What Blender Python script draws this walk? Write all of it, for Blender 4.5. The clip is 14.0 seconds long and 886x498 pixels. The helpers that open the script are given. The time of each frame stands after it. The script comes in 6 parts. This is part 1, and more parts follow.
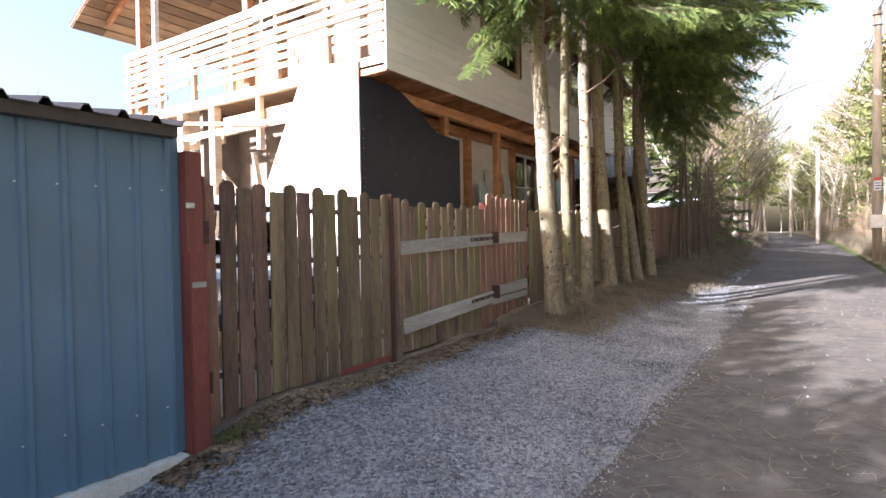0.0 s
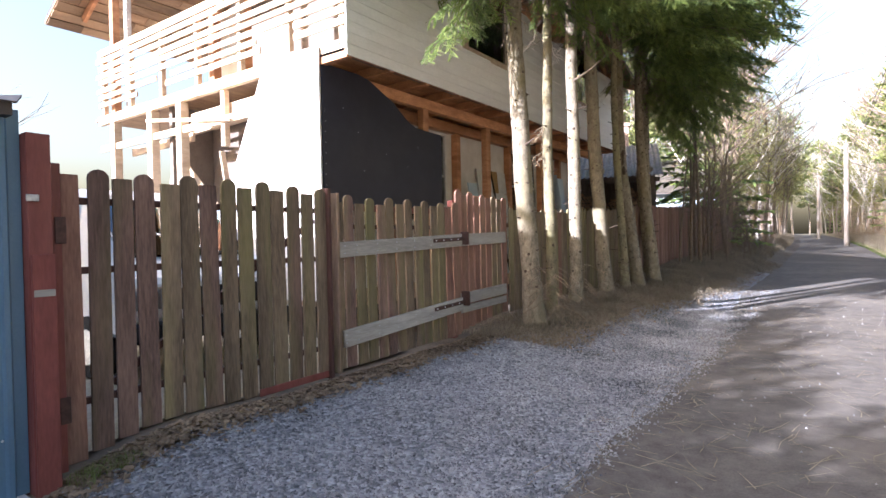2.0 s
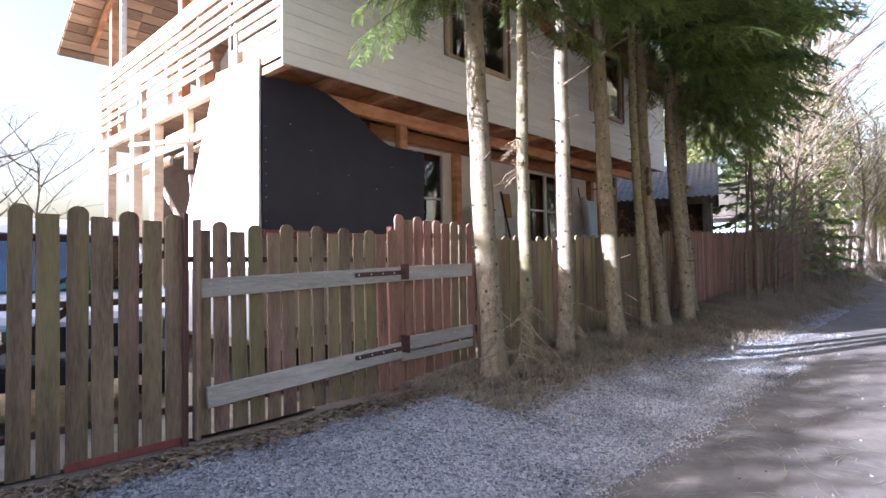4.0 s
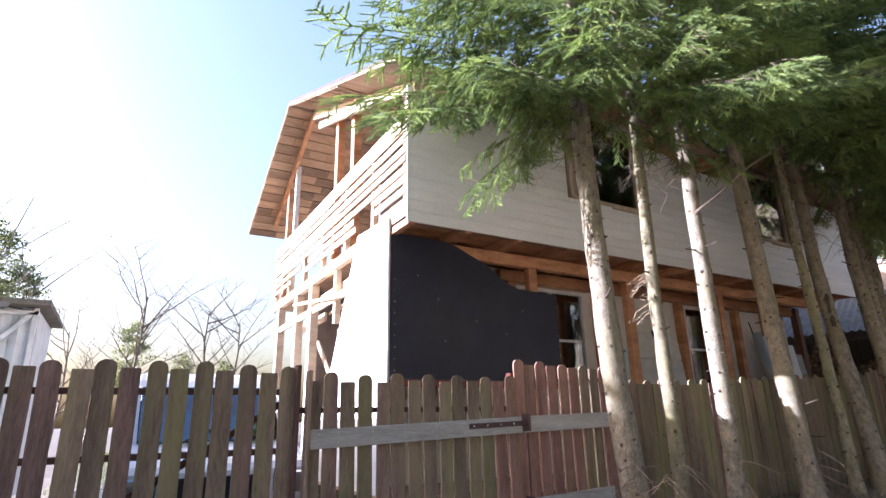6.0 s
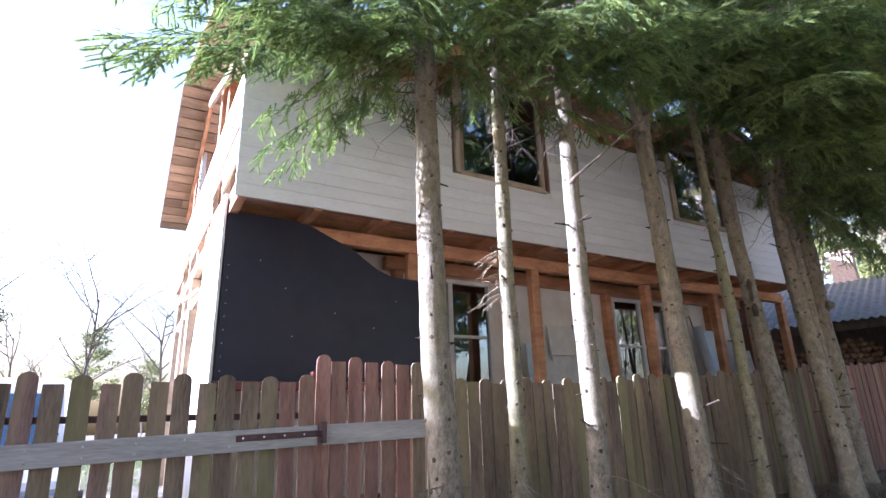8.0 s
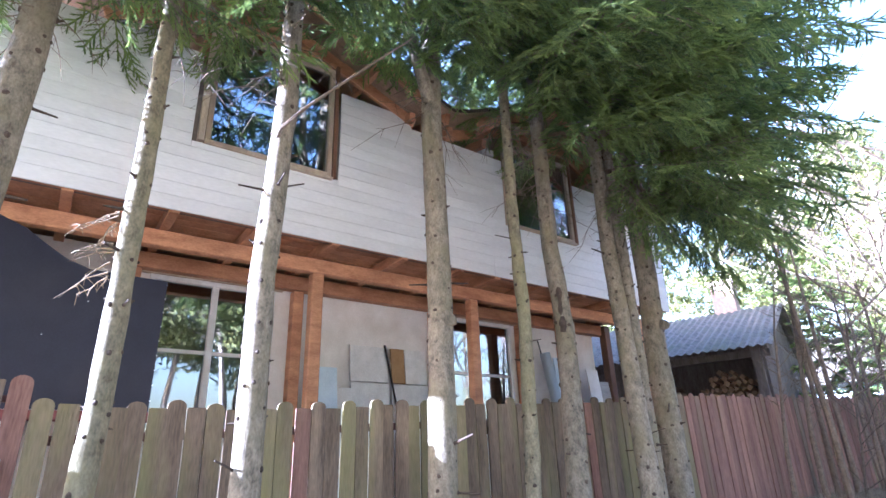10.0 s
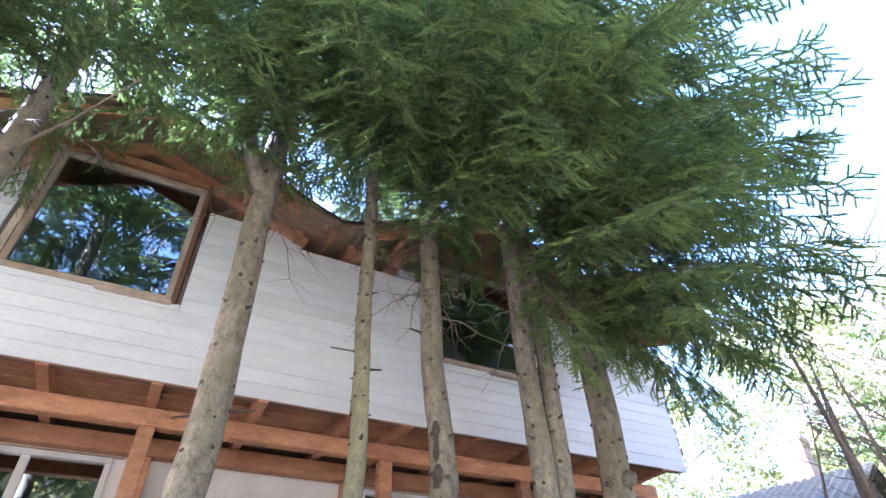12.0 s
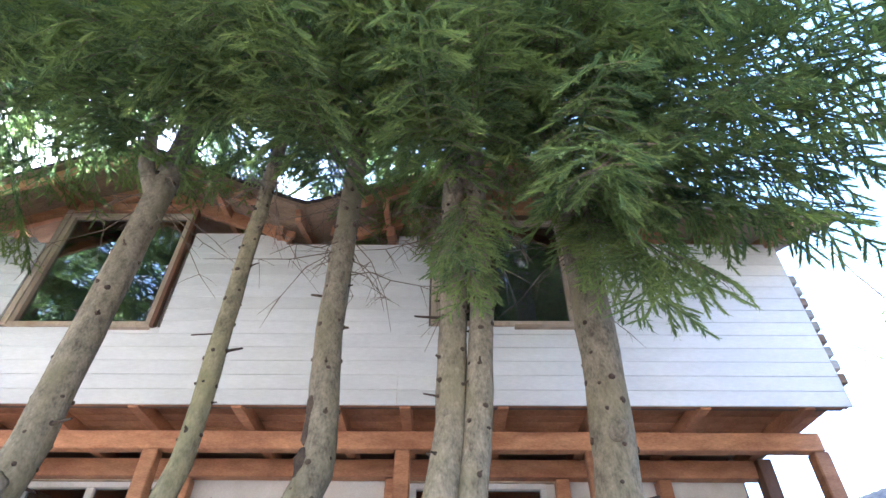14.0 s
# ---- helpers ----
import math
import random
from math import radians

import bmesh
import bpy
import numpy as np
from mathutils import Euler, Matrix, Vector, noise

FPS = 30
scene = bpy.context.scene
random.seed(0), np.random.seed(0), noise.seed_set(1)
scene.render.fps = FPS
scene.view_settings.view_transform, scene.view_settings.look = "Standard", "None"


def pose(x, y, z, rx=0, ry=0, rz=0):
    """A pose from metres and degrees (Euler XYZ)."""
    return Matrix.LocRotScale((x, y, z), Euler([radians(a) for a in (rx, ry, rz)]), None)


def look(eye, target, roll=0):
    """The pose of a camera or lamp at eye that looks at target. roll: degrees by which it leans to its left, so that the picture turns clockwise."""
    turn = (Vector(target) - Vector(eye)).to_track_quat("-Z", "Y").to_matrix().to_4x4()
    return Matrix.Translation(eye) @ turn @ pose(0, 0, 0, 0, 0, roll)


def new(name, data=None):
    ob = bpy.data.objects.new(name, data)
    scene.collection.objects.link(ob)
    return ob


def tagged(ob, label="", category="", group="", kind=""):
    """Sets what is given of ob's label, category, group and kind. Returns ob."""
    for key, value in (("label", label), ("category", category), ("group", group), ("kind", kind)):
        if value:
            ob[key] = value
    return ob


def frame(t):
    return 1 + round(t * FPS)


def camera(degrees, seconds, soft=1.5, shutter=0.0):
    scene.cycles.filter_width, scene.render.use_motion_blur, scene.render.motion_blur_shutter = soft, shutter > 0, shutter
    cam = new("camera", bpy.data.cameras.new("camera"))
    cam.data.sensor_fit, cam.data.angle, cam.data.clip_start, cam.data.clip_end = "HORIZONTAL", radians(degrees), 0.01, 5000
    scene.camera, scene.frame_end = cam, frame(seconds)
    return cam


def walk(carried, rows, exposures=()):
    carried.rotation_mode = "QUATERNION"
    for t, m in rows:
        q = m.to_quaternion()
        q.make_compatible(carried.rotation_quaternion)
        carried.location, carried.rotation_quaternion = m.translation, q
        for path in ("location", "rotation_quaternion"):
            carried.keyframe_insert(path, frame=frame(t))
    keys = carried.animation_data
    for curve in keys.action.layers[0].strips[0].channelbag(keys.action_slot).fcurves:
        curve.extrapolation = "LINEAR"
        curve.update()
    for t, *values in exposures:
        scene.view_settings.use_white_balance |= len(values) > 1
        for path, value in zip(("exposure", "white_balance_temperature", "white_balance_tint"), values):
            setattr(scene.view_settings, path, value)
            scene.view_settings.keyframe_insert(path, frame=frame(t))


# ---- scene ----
cam = camera(77.1, 14.0)

PATH = [
    (0, (0.299, -0.596, 1.435), (-0.806, 1.071, 1.393), -1.0),
    (0.5, (0.256, -0.607, 1.407), (-0.867, 1.048, 1.381), -0.9),
    (1, (0.314, -0.482, 1.406), (-0.84, 1.152, 1.382), -0.9),
    (1.5, (0.44, -0.051, 1.387), (-0.74, 1.564, 1.355), -1.2),
    (2, (0.489, 0.41, 1.386), (-0.679, 2.033, 1.359), -1.2),
    (4.5, (1.047, 2.472, 1.483), (-0.444, 3.794, 1.647), -1.2),
    (5, (1.078, 2.545, 1.488), (-0.514, 3.696, 1.86), -1.2),
    (5.5, (1.103, 2.621, 1.467), (-0.526, 3.626, 2.043), -1.2),
    (6, (1.163, 2.722, 1.456), (-0.495, 3.674, 2.044), -1.1),
    (6.5, (1.137, 2.999, 1.433), (-0.544, 3.911, 2.019), -1.2),
    (7, (1.121, 3.451, 1.411), (-0.565, 4.351, 1.999), -1.1),
    (7.5, (1.135, 4.078, 1.464), (-0.552, 4.978, 2.051), -1.3),
    (8.5, (1.07, 5.457, 1.445), (-0.526, 6.5, 2.051), -1.8),
    (9, (1.105, 6.126, 1.432), (-0.459, 7.221, 2.028), -1.3),
    (11.5, (0.487, 9.427, 1.365), (-0.887, 10.316, 2.515), -3.0),
    (12, (0.502, 10.087, 1.41), (-0.827, 10.83, 2.706), -2.7),
    (12.5, (0.453, 10.775, 1.404), (-0.939, 11.379, 2.707), -2.0),
    (13, (0.341, 11.457, 1.428), (-1.099, 11.881, 2.75), -1.3),
    (13.5, (0.26, 12.165, 1.528), (-1.24, 12.344, 2.838), -0.3),
    (14, (0.082, 12.87, 1.631), (-1.44, 12.86, 2.929), 0.4),
]
EXPOSURES = [(0, 2.28, 5500, 23), (5, 2.45, 4950, 28), (6.5, 2.2, 5100, 29), (7.5, 2.3, 4900, 29), (9, 3.5, 4450, 29), (11.5, 3.85, 4450, 27), (13, 4.2, 4500, 27), (14, 4.2, 4450, 24)]
walk(cam, [(t, look(eye, target, roll)) for t, eye, target, roll in PATH], EXPOSURES)

# ---------------------------------------------------------------- world and light
SUN_DIR = Vector((-0.39, -0.921, 0.0)).normalized() * math.cos(radians(21)) + Vector((0, 0, math.sin(radians(21))))
world = bpy.data.worlds.new("world")
scene.world = world
world.use_nodes = True
wn = world.node_tree
sky = wn.nodes.new("ShaderNodeTexSky")
sky.sky_type = "NISHITA"
sky.sun_disc = False
sky.sun_elevation = radians(21)
sky.sun_rotation = math.atan2(SUN_DIR.x, SUN_DIR.y)
sky.air_density, sky.dust_density, sky.ozone_density = 1.6, 5.5, 0.25
back = wn.nodes["Background"]
wn.links.new(sky.outputs[0], back.inputs[0])
back.inputs[1].default_value = 0.088
sun = new("sun", bpy.data.lights.new("sun", "SUN"))
sun.data.energy = 5.0
sun.data.angle = radians(0.55)
sun.data.color = (1.0, 0.93, 0.82)
sun.matrix_world = look(SUN_DIR * 60, (0, 0, 0))


# ---------------------------------------------------------------- materials
def mat(name, dark, light, scale=6.0, stretch=(1, 1, 1), rough=0.8, bump=0.25, fine=60.0, metal=0.0, vary=0.25,
        stain=None, stain_amount=0.0, stain_scale=1.5, detail=5.0, world_space=False):
    """Two scales of noise between two colours, a stain layer, and relief, shifted for every object."""
    m = bpy.data.materials.new(name)
    m.use_nodes = True
    t = m.node_tree
    n, l = t.nodes, t.links
    b = n["Principled BSDF"]
    b.inputs["Roughness"].default_value = rough
    b.inputs["Metallic"].default_value = metal
    co = n.new("ShaderNodeNewGeometry" if world_space else "ShaderNodeTexCoord")
    src = co.outputs["Position"] if world_space else co.outputs["Object"]
    info = n.new("ShaderNodeObjectInfo")
    shift = n.new("ShaderNodeVectorMath")
    shift.operation = "MULTIPLY_ADD"
    comb = n.new("ShaderNodeCombineXYZ")
    mul = n.new("ShaderNodeMath")
    mul.operation = "MULTIPLY"
    mul.inputs[1].default_value = 0.0 if world_space else 37.0
    l.new(info.outputs["Random"], mul.inputs[0])
    for i in range(3):
        l.new(mul.outputs[0], comb.inputs[i])
    shift.inputs[1].default_value = stretch
    l.new(src, shift.inputs[0])
    l.new(comb.outputs[0], shift.inputs[2])
    big = n.new("ShaderNodeTexNoise")
    big.inputs["Scale"].default_value = scale
    big.inputs["Detail"].default_value = detail
    big.inputs["Roughness"].default_value = 0.65
    l.new(shift.outputs[0], big.inputs["Vector"])
    small = n.new("ShaderNodeTexNoise")
    small.inputs["Scale"].default_value = fine
    small.inputs["Detail"].default_value = 3.0
    l.new(shift.outputs[0], small.inputs["Vector"])
    mixv = n.new("ShaderNodeMath")
    mixv.operation = "MULTIPLY_ADD"
    mixv.inputs[1].default_value = 0.35
    l.new(small.outputs[0], mixv.inputs[0])
    half = n.new("ShaderNodeMath")
    half.operation = "MULTIPLY"
    half.inputs[1].default_value = 0.65
    l.new(big.outputs[0], half.inputs[0])
    l.new(half.outputs[0], mixv.inputs[2])
    ramp = n.new("ShaderNodeValToRGB")
    ramp.color_ramp.elements[0].position, ramp.color_ramp.elements[1].position = 0.34, 0.66
    ramp.color_ramp.elements[0].color = (*dark, 1)
    ramp.color_ramp.elements[1].color = (*light, 1)
    l.new(mixv.outputs[0], ramp.inputs[0])
    out = ramp.outputs[0]
    if stain:
        sn = n.new("ShaderNodeTexNoise")
        sn.inputs["Scale"].default_value = stain_scale
        sn.inputs["Detail"].default_value = 6.0
        l.new(shift.outputs[0], sn.inputs["Vector"])
        sr = n.new("ShaderNodeMapRange")
        sr.inputs["From Min"].default_value = 0.48
        sr.inputs["From Max"].default_value = 0.68
        sr.inputs["To Max"].default_value = stain_amount
        l.new(sn.outputs[0], sr.inputs["Value"])
        mx = n.new("ShaderNodeMix")
        mx.data_type = "RGBA"
        l.new(sr.outputs[0], mx.inputs["Factor"])
        l.new(out, mx.inputs["A"])
        mx.inputs["B"].default_value = (*stain, 1)
        out = mx.outputs["Result"]
    if vary:
        hsv = n.new("ShaderNodeHueSaturation")
        vr = n.new("ShaderNodeMapRange")
        vr.inputs["To Min"].default_value = 1 - vary
        vr.inputs["To Max"].default_value = 1 + vary
        l.new(info.outputs["Random"], vr.inputs["Value"])
        l.new(vr.outputs[0], hsv.inputs["Value"])
        l.new(out, hsv.inputs["Color"])
        out = hsv.outputs[0]
    l.new(out, b.inputs["Base Color"])
    if bump:
        bp = n.new("ShaderNodeBump")
        bp.inputs["Strength"].default_value = bump
        bp.inputs["Distance"].default_value = 0.01
        l.new(mixv.outputs[0], bp.inputs["Height"])
        l.new(bp.outputs[0], b.inputs["Normal"])
    return m


def leaf_mat(name, dark, light, through_amount=0.35, rough=0.6, scale=1.3):
    """Foliage: colour by island, some light let through."""
    m = bpy.data.materials.new(name)
    m.use_nodes = True
    n, l = m.node_tree.nodes, m.node_tree.links
    b = n["Principled BSDF"]
    b.inputs["Roughness"].default_value = rough
    co = n.new("ShaderNodeNewGeometry")
    no = n.new("ShaderNodeTexNoise")
    no.inputs["Scale"].default_value = scale
    no.inputs["Detail"].default_value = 4.0
    l.new(co.outputs["Position"], no.inputs["Vector"])
    add = n.new("ShaderNodeMath")
    add.operation = "MULTIPLY_ADD"
    add.inputs[1].default_value = 0.4
    l.new(co.outputs["Random Per Island"], add.inputs[0])
    l.new(no.outputs[0], add.inputs[2])
    ramp = n.new("ShaderNodeValToRGB")
    ramp.color_ramp.elements[0].position, ramp.color_ramp.elements[1].position = 0.4, 1.0
    ramp.color_ramp.elements[0].color = (*dark, 1)
    ramp.color_ramp.elements[1].color = (*light, 1)
    l.new(add.outputs[0], ramp.inputs[0])
    l.new(ramp.outputs[0], b.inputs["Base Color"])
    tr = n.new("ShaderNodeBsdfTranslucent")
    l.new(ramp.outputs[0], tr.inputs[0])
    mx = n.new("ShaderNodeMixShader")
    mx.inputs[0].default_value = through_amount
    l.new(b.outputs[0], mx.inputs[1])
    l.new(tr.outputs[0], mx.inputs[2])
    l.new(mx.outputs[0], n["Material Output"].inputs[0])
    return m


def glass_mat(name, tint=(0.75, 0.85, 0.85), gloss=0.25):
    m = bpy.data.materials.new(name)
    m.use_nodes = True
    n, l = m.node_tree.nodes, m.node_tree.links
    n.remove(n["Principled BSDF"])
    tr = n.new("ShaderNodeBsdfTransparent")
    tr.inputs[0].default_value = (*tint, 1)
    gl = n.new("ShaderNodeBsdfGlossy")
    gl.inputs["Roughness"].default_value = 0.015
    fr = n.new("ShaderNodeFresnel")
    fr.inputs[0].default_value = 1.5
    ad = n.new("ShaderNodeMath")
    ad.operation = "ADD"
    ad.use_clamp = True
    ad.inputs[1].default_value = gloss
    l.new(fr.outputs[0], ad.inputs[0])
    bp = n.new("ShaderNodeBump")
    bp.inputs["Strength"].default_value = 0.04
    no = n.new("ShaderNodeTexNoise")
    no.inputs["Scale"].default_value = 1.2
    l.new(no.outputs[0], bp.inputs["Height"])
    l.new(bp.outputs[0], gl.inputs["Normal"])
    mx = n.new("ShaderNodeMixShader")
    l.new(ad.outputs[0], mx.inputs[0])
    l.new(tr.outputs[0], mx.inputs[1])
    l.new(gl.outputs[0], mx.inputs[2])
    l.new(mx.outputs[0], n["Material Output"].inputs[0])
    return m


WHITE_SIDING = mat("white_painted_siding", (0.67, 0.67, 0.66), (0.82, 0.82, 0.81), 3, (1, 0.3, 1), 0.55, 0.12, 50, vary=0.04,
                   stain=(0.5, 0.48, 0.45), stain_amount=0.3, stain_scale=0.9)
WHITE_PANEL = mat("white_wall_board", (0.62, 0.60, 0.55), (0.8, 0.78, 0.74), 2.5, rough=0.75, bump=0.08, vary=0.04,
                  stain=(0.45, 0.38, 0.3), stain_amount=0.35)
BLACK_BOARD = mat("film_faced_plywood", (0.013, 0.014, 0.028), (0.023, 0.024, 0.043), 3, rough=0.5, bump=0.05, vary=0.0,
                  stain=(0.03, 0.026, 0.034), stain_amount=0.3)
BLACK_BOARD.node_tree.nodes["Principled BSDF"].inputs["Specular IOR Level"].default_value = 0.42
STAINED = mat("orange_stained_timber", (0.31, 0.138, 0.06), (0.6, 0.325, 0.155), 9, (0.35, 0.35, 1), 0.6, 0.2, 90, vary=0.22,
              stain=(0.15, 0.045, 0.018), stain_amount=0.5, stain_scale=4)
RAW_PINE = mat("raw_pine_board", (0.50, 0.38, 0.25), (0.74, 0.62, 0.46), 7, (0.6, 0.6, 2), 0.7, 0.2, 90, vary=0.18,
               stain=(0.3, 0.2, 0.12), stain_amount=0.4, stain_scale=3)
ROOF_PLANK = mat("brown_soffit_plank", (0.2, 0.13, 0.08), (0.42, 0.3, 0.18), 6, (2, 0.4, 2), 0.75, 0.2, 90, vary=0.45,
                 stain=(0.14, 0.07, 0.03), stain_amount=0.4, stain_scale=3)
ROOFING = mat("dark_roof_felt", (0.035, 0.025, 0.022), (0.075, 0.055, 0.045), 8, rough=0.85, bump=0.4, vary=0.0)
# dark brown that puts the dimness of the rooms into the wall colour
DARK_ROOM = mat("plaster_darkened_for_dim_rooms", (0.10, 0.08, 0.065), (0.2, 0.17, 0.14), 2, rough=0.9, bump=0.1, vary=0.0)
PICKET = mat("weathered_brown_picket", (0.066, 0.041, 0.034), (0.26, 0.165, 0.13), 8, (1, 1, 0.12), 0.85, 0.9, 90, vary=0.25,
             stain=(0.19, 0.175, 0.07), stain_amount=0.6, stain_scale=3.0)
PICKET_RED = mat("red_brown_picket", (0.115, 0.056, 0.042), (0.28, 0.16, 0.115), 8, (1, 1, 0.12), 0.85, 0.9, 90, vary=0.25,
                 stain=(0.17, 0.13, 0.075), stain_amount=0.55, stain_scale=2.5)
PICKET_OLIVE = mat("olive_grey_picket", (0.075, 0.055, 0.036), (0.25, 0.185, 0.12), 8, (1, 1, 0.12), 0.85, 0.9, 90, vary=0.22,
                   stain=(0.22, 0.21, 0.075), stain_amount=0.65, stain_scale=3.2)
RED_POST = mat("dull_red_painted_wood", (0.12, 0.032, 0.027), (0.22, 0.065, 0.052), 6, (1, 1, 0.2), 0.75, 0.35, 70, vary=0.15,
               stain=(0.12, 0.07, 0.05), stain_amount=0.6)
RAIL = mat("dark_red_brown_rail", (0.045, 0.02, 0.017), (0.1, 0.045, 0.035), 6, (1, 1, 0.2), 0.8, 0.3, 70, vary=0.15)
GREY_BOARD = mat("silver_grey_board", (0.23, 0.22, 0.2), (0.46, 0.44, 0.4), 8, (1, 0.12, 1), 0.85, 0.4, 80, vary=0.12,
                 stain=(0.12, 0.1, 0.08), stain_amount=0.4, stain_scale=4)
RUST = mat("dark_rusty_iron", (0.05, 0.03, 0.028), (0.11, 0.06, 0.05), 20, rough=0.7, bump=0.3, metal=0.4)
STEEL = mat("zinc_screw", (0.4, 0.42, 0.45), (0.7, 0.72, 0.75), 30, rough=0.35, bump=0.0, metal=0.9)
BLUE_STEEL = mat("blue_grey_coated_sheet", (0.085, 0.165, 0.26), (0.115, 0.20, 0.30), 1.4, rough=0.42, bump=0.03, metal=0.0, vary=0.0,
                 stain=(0.09, 0.14, 0.2), stain_amount=0.5)
BROWN_SHEET = mat("dark_brown_roof_sheet", (0.03, 0.022, 0.02), (0.06, 0.045, 0.04), 4, rough=0.45, bump=0.05)
PLINTH = mat("whitewashed_concrete", (0.4, 0.4, 0.39), (0.66, 0.66, 0.64), 6, rough=0.9, bump=0.6, stain=(0.25, 0.24, 0.21), stain_amount=0.6)
BARK = mat("grey_spruce_bark", (0.08, 0.068, 0.046), (0.31, 0.27, 0.195), 16, (1, 1, 0.6), 0.92, 1.0, 70, vary=0.12,
           stain=(0.17, 0.15, 0.08), stain_amount=0.7, stain_scale=3.0)
BARK_OLIVE = mat("olive_spruce_bark", (0.08, 0.07, 0.042), (0.28, 0.245, 0.15), 16, (1, 1, 0.6), 0.92, 1.0, 70, vary=0.1,
                 stain=(0.23, 0.215, 0.1), stain_amount=0.6, stain_scale=3.5)
KNOT = mat("dark_branch_stub", (0.03, 0.021, 0.014), (0.085, 0.06, 0.04), 20, rough=0.9, bump=0.4)
TWIG = mat("grey_brown_twig", (0.1, 0.075, 0.05), (0.22, 0.17, 0.12), 15, rough=0.9, bump=0.2)
DRY_TWIG = mat("pale_dry_twig", (0.2, 0.15, 0.09), (0.4, 0.31, 0.2), 15, rough=0.9, bump=0.2)
NEEDLES = leaf_mat("spruce_needles", (0.06, 0.102, 0.044), (0.31, 0.4, 0.095), 0.48, 0.75, scale=2.6)
PINE_NEEDLES = leaf_mat("pine_needles", (0.085, 0.105, 0.035), (0.3, 0.32, 0.11), 0.4)
SPRING_LEAVES = leaf_mat("thin_spring_leaves", (0.17, 0.17, 0.05), (0.38, 0.36, 0.13), 0.45)
DRY_GRASS = leaf_mat("dry_grass", (0.12, 0.1, 0.068), (0.35, 0.3, 0.21), 0.25, 0.9)
DEAD_LEAF = leaf_mat("dead_leaves", (0.07, 0.048, 0.03), (0.33, 0.25, 0.165), 0.1, 0.9)
GREEN_GRASS = leaf_mat("short_green_grass", (0.08, 0.11, 0.03), (0.2, 0.25, 0.07), 0.3, 0.9)
STONES = mat("crushed_grey_gravel", (0.075, 0.083, 0.1), (0.215, 0.225, 0.245), 28, rough=0.95, bump=0.9, fine=110, vary=0.0, world_space=True,
             stain=(0.2, 0.17, 0.13), stain_amount=0.35, stain_scale=0.9)
def gravel_cells(m):
    """Adds single stones to a gravel ground: cell colours and their relief."""
    n, l = m.node_tree.nodes, m.node_tree.links
    b = n["Principled BSDF"]
    geo = n.new("ShaderNodeNewGeometry")
    vo = n.new("ShaderNodeTexVoronoi")
    vo.inputs["Scale"].default_value = 36.0
    l.new(geo.outputs["Position"], vo.inputs["Vector"])
    ramp = n.new("ShaderNodeValToRGB")
    ramp.color_ramp.elements[0].color = (0.012, 0.014, 0.02, 1)
    ramp.color_ramp.elements[1].color = (0.5, 0.515, 0.54, 1)
    l.new(vo.outputs["Color"], ramp.inputs[0])
    old = b.inputs["Base Color"].links[0].from_socket
    mx = n.new("ShaderNodeMix")
    mx.data_type = "RGBA"
    mx.inputs["Factor"].default_value = 0.72
    l.new(old, mx.inputs["A"])
    l.new(ramp.outputs[0], mx.inputs["B"])
    l.new(mx.outputs["Result"], b.inputs["Base Color"])
    bp = n.new("ShaderNodeBump")
    bp.invert = True
    bp.inputs["Strength"].default_value = 1.0
    bp.inputs["Distance"].default_value = 0.02
    l.new(vo.outputs["Distance"], bp.inputs["Height"])
    l.new(b.inputs["Normal"].links[0].from_socket, bp.inputs["Normal"])
    l.new(bp.outputs[0], b.inputs["Normal"])


gravel_cells(STONES)
PEBBLE = leaf_mat("gravel_stone", (0.04, 0.045, 0.053), (0.37, 0.38, 0.4), 0.0, 0.95)
EARTH = mat("leaf_strewn_earth", (0.045, 0.037, 0.028), (0.145, 0.12, 0.09), 5, rough=0.95, bump=0.9, fine=45, vary=0.0, world_space=True,
            stain=(0.2, 0.17, 0.12), stain_amount=0.5, stain_scale=1.2)
FIELD = mat("pale_dry_grass_ground", (0.2, 0.155, 0.085), (0.42, 0.34, 0.2), 4, rough=0.95, bump=0.9, fine=40, vary=0.0, world_space=True,
            stain=(0.14, 0.15, 0.06), stain_amount=0.6, stain_scale=0.5)
YARD = mat("pale_sandy_yard", (0.28, 0.235, 0.17), (0.5, 0.44, 0.33), 3, rough=0.95, bump=0.7, fine=40, vary=0.0, world_space=True,
           stain=(0.2, 0.22, 0.1), stain_amount=0.5, stain_scale=0.8)
ASPHALT = mat("worn_packed_road", (0.056, 0.05, 0.043), (0.148, 0.132, 0.112), 7, rough=0.92, bump=0.55, fine=90, vary=0.0, world_space=True,
              stain=(0.21, 0.18, 0.14), stain_amount=0.5, stain_scale=0.6)
GLASS = glass_mat("window_glass", (0.55, 0.66, 0.68), 0.26)
CAR_GLASS = glass_mat("teal_car_glass", (0.1, 0.4, 0.45), 0.15)
FRAME_WOOD = mat("pale_brown_window_wood", (0.32, 0.25, 0.17), (0.55, 0.46, 0.34), 8, (1, 1, 0.3), 0.6, 0.2, 80, vary=0.1,
                 stain=(0.2, 0.12, 0.06), stain_amount=0.5)
FRAME_WHITE = mat("white_window_frame", (0.55, 0.55, 0.53), (0.78, 0.78, 0.76), 5, rough=0.5, bump=0.05, vary=0.03)
DARK_TRIM = mat("dark_brown_trim", (0.1, 0.045, 0.022), (0.2, 0.1, 0.05), 9, (1, 1, 0.3), 0.6, 0.2, 80)
SLATE = mat("grey_asbestos_slate", (0.075, 0.066, 0.053), (0.225, 0.2, 0.16), 6, rough=0.95, bump=1.0, fine=40, vary=0.0,
            stain=(0.12, 0.12, 0.07), stain_amount=0.6, stain_scale=1.5)
